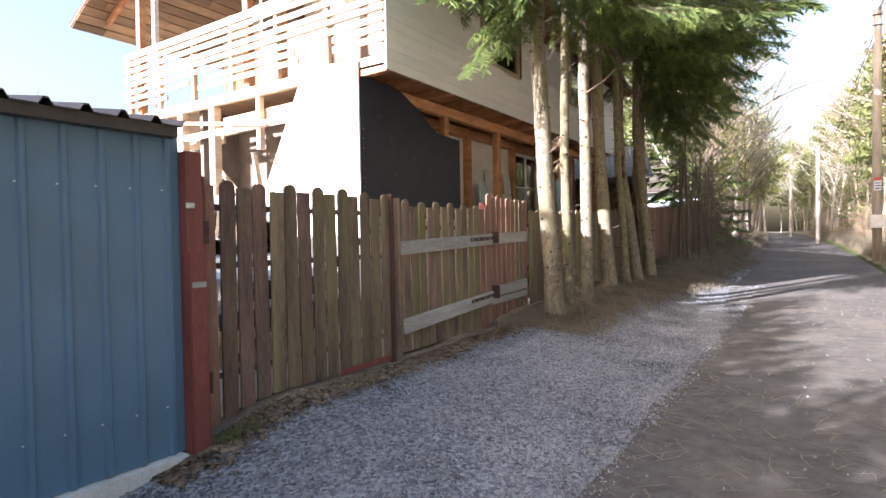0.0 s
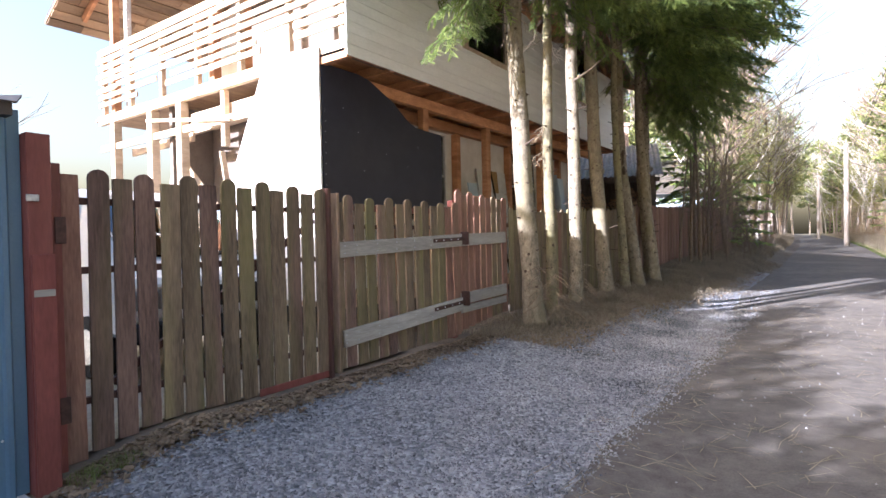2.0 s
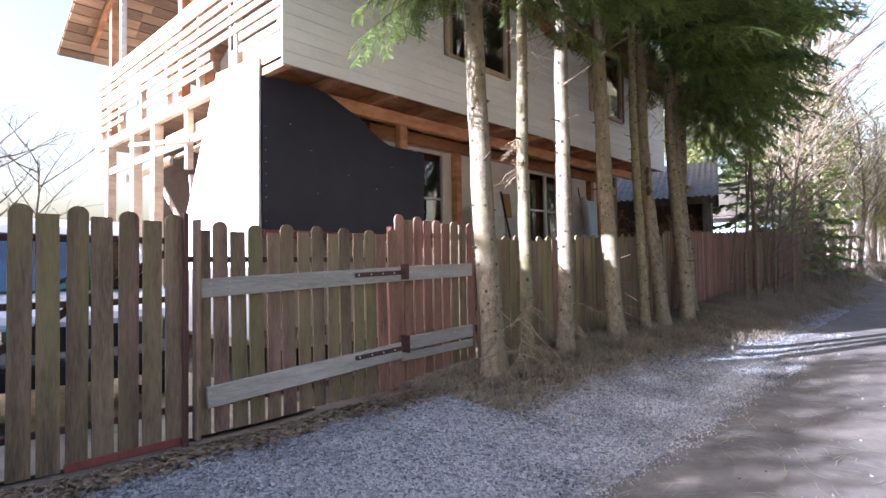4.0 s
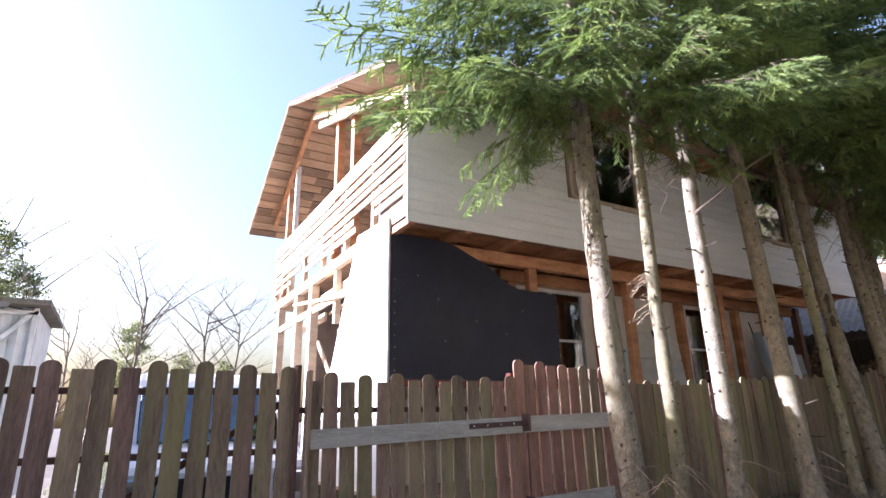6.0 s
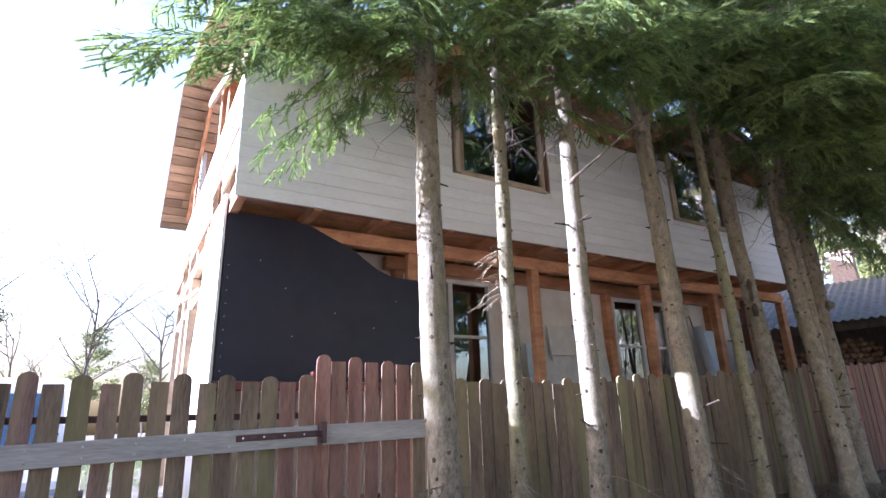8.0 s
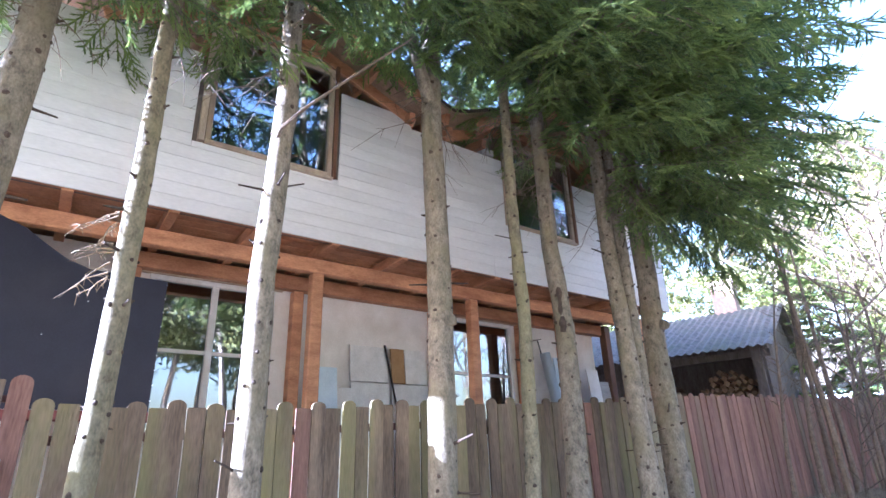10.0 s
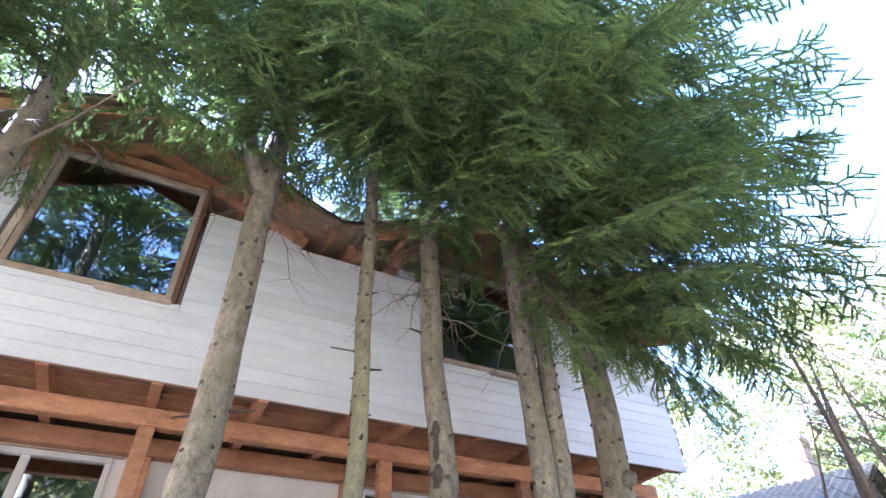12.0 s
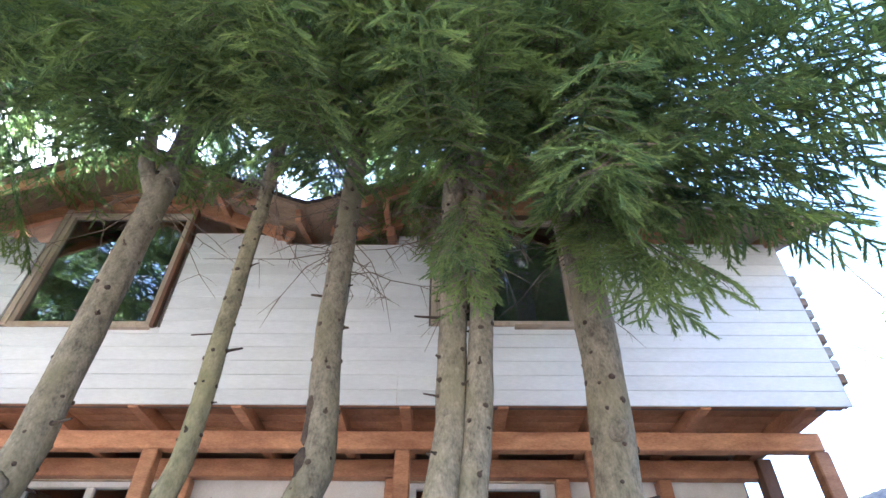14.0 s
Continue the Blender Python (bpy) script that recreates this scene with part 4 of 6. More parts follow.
for f, a, b, za, zb in ((fb, 7.45, 13.2, 1.6, 1.85), (fb, 7.45, 13.2, 0.7, 0.8), (fc, 13.2, 24.0, 1.85, 2.15), (fc, 13.2, 24.0, 0.9, 1.1)):
    fence_rail(f, (FENCE_X - 0.04, a, za), (FENCE_X - 0.04 + (0.25 if f is fc else 0), b, zb), 0.035, 0.06, RAIL)

# red gate posts beside the blue shed
posts = thing("gate_post", "pair of dull red wooden gate posts with patched boards", "post", at=(-3.3, 1.6, 0.1))
for nm, d, m, lb in (("post", (-3.36, -3.22, 1.585, 1.705, -0.1, 2.05), RED_POST, ""), ("patch_board", (-3.218, -3.195, 1.59, 1.708, -0.1, 1.36), RED_POST, "shorter red board nailed to the post"),
                     ("post", (-3.43, -3.30, 1.715, 1.78, 0.05, 1.90), RED_POST, ""), ("bracket", (-3.216, -3.205, 1.575, 1.64, 1.66, 1.70), STEEL, "small zinc bracket"),
                     ("hinge", (-3.30, -3.29, 1.74, 1.80, 1.42, 1.58), RUST, ""), ("hinge", (-3.30, -3.29, 1.74, 1.80, 0.34, 0.5), RUST, ""),
                     ("plate", (-3.194, -3.19, 1.595, 1.70, 1.12, 1.16), GREY_BOARD, "grey metal strip")):
    bm = bmesh.new()
    box(bm, *d)
    soften(bm, 0.004)
    ob = part(nm, bm, m, posts, lb)
    ob.matrix_parent_inverse = Matrix.Translation(-posts.location)

# ---------------------------------------------------------------- blue sheet-metal shed
SHED_END = -2.6
shed = thing("metal_shed", "blue-grey ribbed sheet-metal shed on a whitewashed plinth", "shed", at=(-3.3, 1.56, 0.0))
back_to = Matrix.Translation((3.3, -1.5, 0))


def rib_sheet(y0, y1, z0, z1, x, period=0.205, depth=0.018):
    """Ribbed cladding seen from the road."""
    bm = bmesh.new()
    prof = []
    y = y1
    while y > y0:
        for dy, dx in ((0.0, 0), (0.06, 0), (0.072, depth), (0.098, depth), (0.11, 0)):
            if y - dy > y0:
                prof.append((x + dx, y - dy))
        y -= period
    prof.append((x, y0))
    lo = [bm.verts.new((a, b, z0)) for a, b in prof]
    hi = [bm.verts.new((a, b, z1)) for a, b in prof]
    for i in range(len(lo) - 1):
        bm.faces.new((lo[i], lo[i + 1], hi[i + 1], hi[i]))
    geo = bmesh.ops.extrude_face_region(bm, geom=bm.faces[:])
    for vv in geo["geom"]:
        if isinstance(vv, bmesh.types.BMVert):
            vv.co.x -= 0.004
    return bm


def spart(name, bm, m, label=""):
    ob = part(name, bm, m, shed, label)
    ob.matrix_parent_inverse = back_to
    return ob


spart("cladding", rib_sheet(SHED_END, 1.52, 0.0, 2.18, -3.30), BLUE_STEEL, "blue-grey ribbed steel cladding")
bm = bmesh.new()
box(bm, -6.3, -3.31, 1.49, 1.515, 0.1, 2.13)
spart("side_cladding", bm, BLUE_STEEL)
bm = bmesh.new()
box(bm, -6.3, -3.31, SHED_END, SHED_END + 0.03, 0.1, 2.13)
box(bm, -6.3, -6.27, SHED_END + 0.03, 1.48, 0.1, 2.5)
spart("back_cladding", bm, BLUE_STEEL)
bm = bmesh.new()
for k in range(20):
    for z in (1.78, 0.33):
        bmesh.ops.create_icosphere(bm, subdivisions=1, radius=0.008, matrix=Matrix.Translation((-3.298, 1.40 - k * 0.205, z)))
tagged(spart("screw", bm, STEEL, "row of zinc screws"), kind="stuff")
bm = bmesh.new()
box(bm, -3.42, -3.215, SHED_END, 1.5, -0.2, -0.008)
bmesh.ops.subdivide_edges(bm, edges=[e for e in bm.edges if e.calc_length() > 2], cuts=16)
for vv in bm.verts:
    vv.co.x += 0.02 * noise.noise(vv.co * 5)
    vv.co.z += 0.015 * noise.noise(vv.co * 4)
spart("plinth", bm, PLINTH, "whitewashed rough concrete plinth")
bm = bmesh.new()
n = 168
ya, yb = SHED_END - 0.2, 1.50
rows = []
for x, z in ((-3.17, 2.20), (-6.5, 2.75)):
    rows.append([bm.verts.new((x, ya + (yb - ya) * k / n, z + (0.042 if k % 8 in (0, 1) else 0.0))) for k in range(n + 1)])
for k in range(n):
    bm.faces.new((rows[0][k], rows[0][k + 1], rows[1][k + 1], rows[1][k]))
geo = bmesh.ops.extrude_face_region(bm, geom=bm.faces[:])
for vv in geo["geom"]:
    if isinstance(vv, bmesh.types.BMVert):
        vv.co.z -= 0.01
spart("roof", bm, BROWN_SHEET, "dark brown profiled roof sheet")
for z0, z1, x0, x1 in ((2.125, 2.195, -3.285, -3.19), (2.145, 2.185, -3.4, -3.31)):
    bm = bmesh.new()
    box(bm, x0, x1, SHED_END - 0.1, 1.46, z0, z1)
    spart("fascia", bm, BROWN_SHEET)

# ---------------------------------------------------------------- spruces
def spray(seed, length=1.0, fine=True):
    """One spruce bough along +x: a flat drooping frond of side twigs, each set with combs of needled shoots."""
    r = np.random.RandomState(seed)
    nv, tv = [], []
    down = np.array((0, 0, -1.0))

    def stem(p, q, w):
        d = q - p
        s = np.cross(d, (0, 0, 1.0))
        s = s / (np.linalg.norm(s) + 1e-9) * w
        u = np.array((0, 0, w))
        tv.extend(((p - s, p + s, q), (p - u, p + u, q)))

    def needles(p, q, size, gap, half):
        """A needled shoot: a dense core of two crossed blades, with ragged needles leaning towards the tip."""
        d = q - p
        ln = np.linalg.norm(d)
        d = d / (ln + 1e-9)
        side = np.cross(d, (0, 0, 1.0))
        side /= np.linalg.norm(side) + 1e-9
        up = np.cross(side, d)
        roll = r.uniform(-0.5, 0.5)
        e1, e2 = side * math.cos(roll) + up * math.sin(roll), up * math.cos(roll) - side * math.sin(roll)
        for e, wid in ((e1, core), (e2, core * 0.7)):
            a, b, c = p - d * 0.004, p + d * ln * 0.85, p + d * (ln + 0.5 * size)
            nv.append(np.array((a - e * wid * 0.8, b + e * wid, a + e * wid * 0.8, a - e * wid * 0.8, b - e * wid, b + e * wid, b - e * wid, c, b + e * wid)))
        if not gap:
            return
        n = max(4, int(ln / gap))
        t = (np.arange(n) + r.rand(n)) / n
        a = np.arange(n) * 2.39996 + r.uniform(-0.4, 0.4, n)
        o = np.outer(np.cos(a) * 1.1, side) + np.outer(np.sin(a) * 0.8, up)
        c = p + np.outer(t, d * ln)
        tip = c + (o * (1.0 - 0.4 * t[:, None]) + d * (0.6 + 0.6 * t[:, None])) * size * r.uniform(0.75, 1.1, n)[:, None]
        w = d * half
        nv.append(np.stack((c - w, c + w, tip), axis=1).reshape(-1, 3))

    size, gap, half, core = (0.028, 0.0062, 0.0036, 0.0068) if fine else (0.04, 0, 0.009, 0.017)
    n_main = int(11 * length)
    prev = np.zeros(3)
    for i in range(1, n_main + 1):
        u = i / n_main
        p = np.array((u * length, 0.05 * math.sin(u * 3 + seed), -0.22 * length * u ** 1.5 + 0.14 * length * max(0.0, u - 0.55)))
        stem(prev, p, 0.010 * (1.1 - u))
        if u > 0.4:
            needles(prev, p, size, gap * 1.5, half)
        if u > 0.12:
            for s in (-1, 1):
                if r.rand() < 0.08:
                    continue
                ln = (0.46 * math.sin(min(1.0, u * 1.9) * 1.5) * (1.1 - u) + 0.09) * r.uniform(0.6, 1.2)
                ang = radians(r.uniform(42, 68) * (1.15 - 0.4 * u)) * s
                d = np.array((math.cos(ang), math.sin(ang), r.uniform(-0.4, -0.05)))
                droop = r.uniform(0.3, 1.8)
                m = max(2, int(ln / 0.048))
                a0 = p.copy()
                for k in range(m):
                    d = d + down * 0.14 * droop
                    d /= np.linalg.norm(d)
                    b0 = a0 + d * ln / m
                    if fine:
                        stem(a0, b0, 0.0028)
                    needles(a0, b0, size, gap * 1.3, half)
                    if k or ln < 0.2:
                        for s2 in (-1, 1):
                            if r.rand() < 0.12:
                                continue
                            a2 = ang + s2 * radians(r.uniform(36, 56))
                            l2 = (0.045 + 0.075 * (1 - k / m)) * r.uniform(0.6, 1.2)
                            e = b0 + np.array((math.cos(a2), math.sin(a2), d[2] * 0.7 + r.uniform(-0.5, 0.1) * droop * 0.6)) * l2
                            needles(b0, e, size, gap, half)
                    a0 = b0
        prev = p
    return np.concatenate(nv), np.array(tv).reshape(-1, 3)


SPRAYS = [spray(s, 1.6) for s in range(4)]
MID = [spray(s, 1.6, False) for s in range(4)]


def far_spray(seed, length=1.6):
    """A branch for trees seen from afar: ragged hanging twigs along a stem."""
    r = np.random.RandomState(seed + 50)
    nv, tv = [], []
    for i in range(22):
        u = (i + 1) / 22
        p = np.array((u * length, 0.05 * math.sin(u * 3), -0.2 * length * u ** 1.6 + 0.1 * length * max(0.0, u - 0.6)))
        for s in (-1, 1):
            a = radians(r.uniform(30, 75)) * s
            ln = (0.5 * math.sin(min(1.0, u * 1.6) * 1.5) * (1.12 - u) + 0.14) * r.uniform(0.6, 1.25)
            d = np.array((math.cos(a), math.sin(a), r.uniform(-0.6, 0.05))) * ln
            w = np.array((-math.sin(a), math.cos(a), r.uniform(-0.6, 0.6))) * r.uniform(0.05, 0.09)
            for f0, f1 in ((0.0, 0.62), (0.3, 1.0)):
                nv.append((p + d * f0 - w, p + d * f0 + w, p + d * f1 + w * r.uniform(-1, 1)))
    tv.append((np.array((0, 0, -0.015)), np.array((0, 0, 0.015)), np.array((length, 0, -0.16 * length))))
    return np.array(nv).reshape(-1, 3), np.array(tv).reshape(-1, 3)


COARSE = [far_spray(s) for s in range(4)]


def place(arr, scale, az, pitch, roll, at):
    m = (Matrix.Rotation(az, 3, "Z") @ Matrix.Rotation(-pitch, 3, "Y") @ Matrix.Rotation(roll, 3, "X")) * scale
    return arr @ np.array(m).T + np.array(at)


def crown_mesh(name, seed, z0, z1, reach, count, needles=NEEDLES, skip=None, kit=SPRAYS, upper=None):
    """A crown round the z axis: needles, and the branches that carry them."""
    r = random.Random(seed)
    nv, tv = [], []
    for i in range(count):
        u = (i + r.random()) / count
        u = u ** 1.35
        z = z0 + (z1 - z0) * u
        ln = reach * (1 - u) ** 0.8 * r.uniform(0.7, 1.1) + 0.25
        az = i * 2.399963 + r.uniform(-0.3, 0.3)
        if skip and skip(az % (2 * math.pi), u):
            continue
        pitch = radians(r.uniform(-14, 10) + 30 * u)
        sp = (COARSE if upper and u > 0.55 else upper if upper and u > 0.28 else kit)[r.randrange(4)]
        sc = ln / 1.6
        at = (0.0, 0.0, z)
        nv.append(place(sp[0], sc, az, pitch, r.uniform(-0.35, 0.35), at))
        tv.append(place(sp[1], sc, az, pitch, 0, at))
    nv, tv = np.concatenate(nv), np.concatenate(tv)
    a = triangles(name + "_needles", nv, np.arange(len(nv)).reshape(-1, 3), needles)
    b = triangles(name + "_twigs", tv, np.arange(len(tv)).reshape(-1, 3), TWIG)
    return a, b


def shaded_side(az, u):
    """Low on the side towards the house the boughs are dead."""
    return u < 0.10 and abs(az - math.pi) < 1.5


CROWNS = [crown_mesh("spruce_crown", 20 + k, 0.0, 9.5, 2.7, 80, skip=shaded_side, upper=MID) for k in range(3)]


def trunk_part(tree, pts, r0, r1, material, seed, top=14.0):
    """A tapered trunk with flared foot, slight bends and branch stubs."""
    r = random.Random(seed)
    base = Vector(pts[0])
    line = []
    for k in range(64):
        z = base.z - 0.12 + (top - base.z + 0.12) * (k / 63) ** 1.5
        for p, q in zip(pts, pts[1:] + [(pts[-1][0], pts[-1][1], top + 1)]):
            if z <= q[2] or q[2] > top:
                u = 0 if q[2] == p[2] else max(-0.2, min(1.0, (z - p[2]) / (q[2] - p[2])))
                xy = Vector((p[0] + (q[0] - p[0]) * u, p[1] + (q[1] - p[1]) * u))
                break
        line.append(Vector((xy.x + 0.012 * noise.noise((seed, z * 0.9, 0)), xy.y + 0.012 * noise.noise((seed, z * 0.9, 5)), z)))
    bm = bmesh.new()
    radii = []
    for p in line:
        h = p.z - base.z
        rr = r0 + (r1 - r0) * min(1.0, h / 5.0) if h < 5 else r1 * max(0.1, 1 - (h - 5) / (top - base.z - 4.5))
        rr *= 1 + 0.4 * math.exp(-max(0.0, h) * 5.5) + 0.04 * noise.noise((seed + 3, p.z * 2.5, 0))
        radii.append(max(0.012, rr))
    tube(bm, line, radii, 16)
    for vv in bm.verts:
        h = vv.co.z
        vv.co.x += 0.011 * noise.noise((vv.co.x * 14, vv.co.y * 14, h * 5 + seed)) + 0.006 * noise.noise((vv.co.x * 30, vv.co.y * 30, h * 16))
        vv.co.y += 0.011 * noise.noise((vv.co.y * 14, vv.co.x * 14, h * 5 + seed + 9)) + 0.006 * noise.noise((vv.co.y * 30, vv.co.x * 30, h * 16 + 4))
    ob = part("trunk", bm, material, tree, smooth=True)
    ob.matrix_parent_inverse = Matrix.Translation(-tree.location)
    def at_height(z):
        i = next(q for q in range(1, len(line)) if line[q].z >= z)
        u = (z - line[i - 1].z) / (line[i].z - line[i - 1].z)
        return line[i - 1].lerp(line[i], u), radii[i - 1] + (radii[i] - radii[i - 1]) * u

    bm = bmesh.new()
    z = base.z + 0.3
    while z < base.z + 6.0:  # whorls of branch scars, with single ones between
        z += r.uniform(0.16, 0.34)
        a0 = r.uniform(0, 6.283)
        for k in range(r.randint(3, 5)):
            zz = z + r.uniform(-0.06, 0.06)
            c, rad = at_height(zz)
            a = a0 + k * 1.4 + r.uniform(-0.35, 0.35)
            o = Vector((math.cos(a), math.sin(a), 0))
            w = r.uniform(0.011, 0.022) * (0.6 + rad * 4)
            m = Matrix.Translation(c + o * (rad - 0.002)) @ Matrix.Rotation(a, 4, "Z") @ Matrix.Diagonal((0.012, w, w * r.uniform(0.7, 1.2), 1))
            bmesh.ops.create_icosphere(bm, subdivisions=2, radius=1.0, matrix=m)
            if r.random() < 0.35:
                p = c + o * rad * 0.95
                o = Vector((o.x, o.y, r.uniform(-0.1, 0.5)))
                ln = r.uniform(0.02, 0.06) if r.random() < 0.8 else r.uniform(0.08, 0.2)
                tube(bm, [p, p + o * ln], [w * 0.6, w * 0.35], 6)
    for vv in bm.verts:
        vv.co += vv.normal * 0.004 * noise.noise(vv.co * 60)
    ob = tagged(part("branch_stub", bm, KNOT, tree), kind="stuff")
    ob.matrix_parent_inverse = Matrix.Translation(-tree.location)
    return line


def dead_twigs(tree, at, seed, count=9, size=0.6, material=TWIG, az0=0.0, spread=6.28):
    r = random.Random(seed)
    bm = bmesh.new()
    at = Vector(at)
    for k in range(count):
        a = az0 + r.uniform(-spread / 2, spread / 2)
        ln = size * r.uniform(0.4, 1.0)
        d = Vector((math.cos(a), math.sin(a), r.uniform(-0.5, 0.1)))
        pts = [at + Vector((0, 0, r.uniform(-0.3, 0.3)))]
        for s in range(4):
            pts.append(pts[-1] + d * ln / 4 + Vector((r.uniform(-1, 1), r.uniform(-1, 1), -0.9)) * ln * 0.06 * (s + 1))
        tube(bm, pts, [0.007, 0.005, 0.004, 0.003, 0.0015], 4, cap=False)
        for s in (1, 2, 3):
            for _ in range(2):
                e = pts[s] + Vector((r.uniform(-1, 1), r.uniform(-1, 1), r.uniform(-1.1, 0.1))) * ln * 0.32
                tube(bm, [pts[s], (pts[s] + e) / 2 + Vector((0, 0, 0.01)), e], [0.003, 0.002, 0.001], 3, cap=False)
    ob = part("dead_twig", bm, material, tree)
    ob.matrix_parent_inverse = Matrix.Translation(-tree.location)


def bough(tree, root, tip, seed, width=1.0, count=3):
    """A hand-placed bough from the trunk to a tip, made of sprays set along it."""
    root, tip = Vector(root), Vector(tip)
    d = tip - root
    az = math.atan2(d.y, d.x)
    pitch = math.atan2(d.z + 0.10 * d.length, math.hypot(d.x, d.y))
    r = random.Random(seed)
    nv, tv = [], []
    for k in range(count):
        sp = SPRAYS[(seed + k) % 4]
        off = Vector((r.uniform(-0.1, 0.1), r.uniform(-0.1, 0.1), r.uniform(-0.12, 0.12)))
        sc = d.length / 1.6 * r.uniform(0.8, 1.05) * width
        a2 = az + r.uniform(-0.28, 0.28) * (k > 0)
        p2 = pitch + r.uniform(-0.16, 0.12) * (k > 0)
        nv.append(place(sp[0], sc, a2, p2, r.uniform(-0.3, 0.3), root + off))
        tv.append(place(sp[1], sc, a2, p2, 0, root + off))
    nv, tv = np.concatenate(nv), np.concatenate(tv)
    for nm, arr, m in (("bough_needles", nv, NEEDLES), ("bough", tv, TWIG)):
        ob = part(nm, triangles(nm, arr, np.arange(len(arr)).reshape(-1, 3), m), m, tree)
        ob.matrix_parent_inverse = Matrix.Translation(-tree.location)


TREES = [  # foot x, y; points higher up; radius low and at 5 m; bark; crown start, scale, turn
    ((-2.82, 7.03), [(-2.85, 7.01, 1.1), (-2.92, 6.97, 2.3), (-3.02, 7.00, 4.2)], 0.130, 0.10, BARK, 4.75, 0.86, 0.0, "thick grey spruce trunk with a lit side"),
    ((-2.86, 7.72), [(-2.88, 7.73, 1.0), (-2.93, 7.77, 2.6), (-2.90, 7.76, 4.0)], 0.078, 0.058, BARK_OLIVE, 4.9, 0.70, 1.1, "slender olive spruce trunk"),
    ((-2.88, 8.60), [(-2.88, 8.62, 1.0), (-2.88, 8.61, 2.7), (-2.93, 8.70, 4.2)], 0.100, 0.082, BARK, 4.8, 0.82, 2.0, "grey spruce trunk with dark knots"),
    ((-2.92, 10.12), [(-3.02, 10.22, 1.0), (-3.20, 10.38, 2.9), (-3.26, 10.38, 4.6), (-3.27, 10.40, 5.4)], 0.122, 0.108, BARK, 5.3, 0.86, 2.9, "grey spruce trunk, forked at the crown"),
    ((-2.86, 11.00), [(-2.95, 11.14, 1.2), (-3.12, 11.37, 2.8), (-3.15, 11.36, 4.0)], 0.072, 0.058, BARK_OLIVE, 5.2, 0.72, 0.6, "slender leaning spruce trunk"),
    ((-2.80, 11.55), [(-2.90, 11.66, 1.1), (-3.26, 12.12, 2.8), (-3.29, 12.05, 3.7)], 0.115, 0.088, BARK, 5.0, 0.84, 1.7, "spruce trunk with a dark scar"),
    ((-2.74, 12.50), [(-2.80, 12.60, 1.1), (-3.08, 12.90, 2.9), (-3.13, 12.93, 3.8)], 0.110, 0.085, BARK, 4.8, 0.85, 2.4, "twin spruce trunk"),
    ((-2.84, 12.72), [(-2.90, 12.84, 1.1), (-3.05, 13.06, 2.9), (-3.09, 13.12, 3.8)], 0.095, 0.075, BARK, 4.9, 0.80, 4.4, "twin spruce trunk"),
    ((-3.05, 13.40), [(-3.15, 13.62, 1.2), (-3.36, 13.92, 2.8), (-3.34, 13.95, 3.6)], 0.150, 0.128, BARK, 4.5, 0.84, 5.2, "thick dark spruce trunk"),
]
spruces = []
for k, ((fx, fy), pts, ra, rb, bark, zc, sc, turn, lab) in enumerate(TREES):
    z = ground_z(fx, fy)
    tree = thing("spruce", lab + " beside the fence", "tree", "row of spruces", at=(fx, fy, z))
    line = trunk_part(tree, [(fx, fy, z)] + pts, ra, rb, bark, 40 + k)
    cx, cy = pts[-1][0], pts[-1][1]
    me_n, me_t = CROWNS[k % 3]
    for nm, me in (("needles", me_n), ("bough_wood", me_t)):
        ob = part(nm, me, None, tree)
        ob.matrix_basis = Matrix.Translation((cx - fx, cy - fy, zc + (0.05 if k < 3 else 0.58 if k < 7 else 0.42) - z)) @ Matrix.Rotation((turn - 2.6) * 0.18, 4, "Z") @ Matrix.Diagonal((sc, sc if k % 2 else -sc, 1.0, 1))
    spruces.append(tree)
    dead_twigs(tree, (cx, cy, zc - 0.15), 70 + k, 12, 0.75)

# second stem of the forked spruce
bm = bmesh.new()
tube(bm, [(-3.25, 10.38, 5.0), (-3.2, 10.2, 5.4), (-3.2, 10.08, 5.9), (-3.2, 10.0, 8.0)], [0.075, 0.07, 0.06, 0.03], 10)
ob = part("fork_stem", bm, BARK, spruces[3], smooth=True)
ob.matrix_parent_inverse = Matrix.Translation(-spruces[3].location)
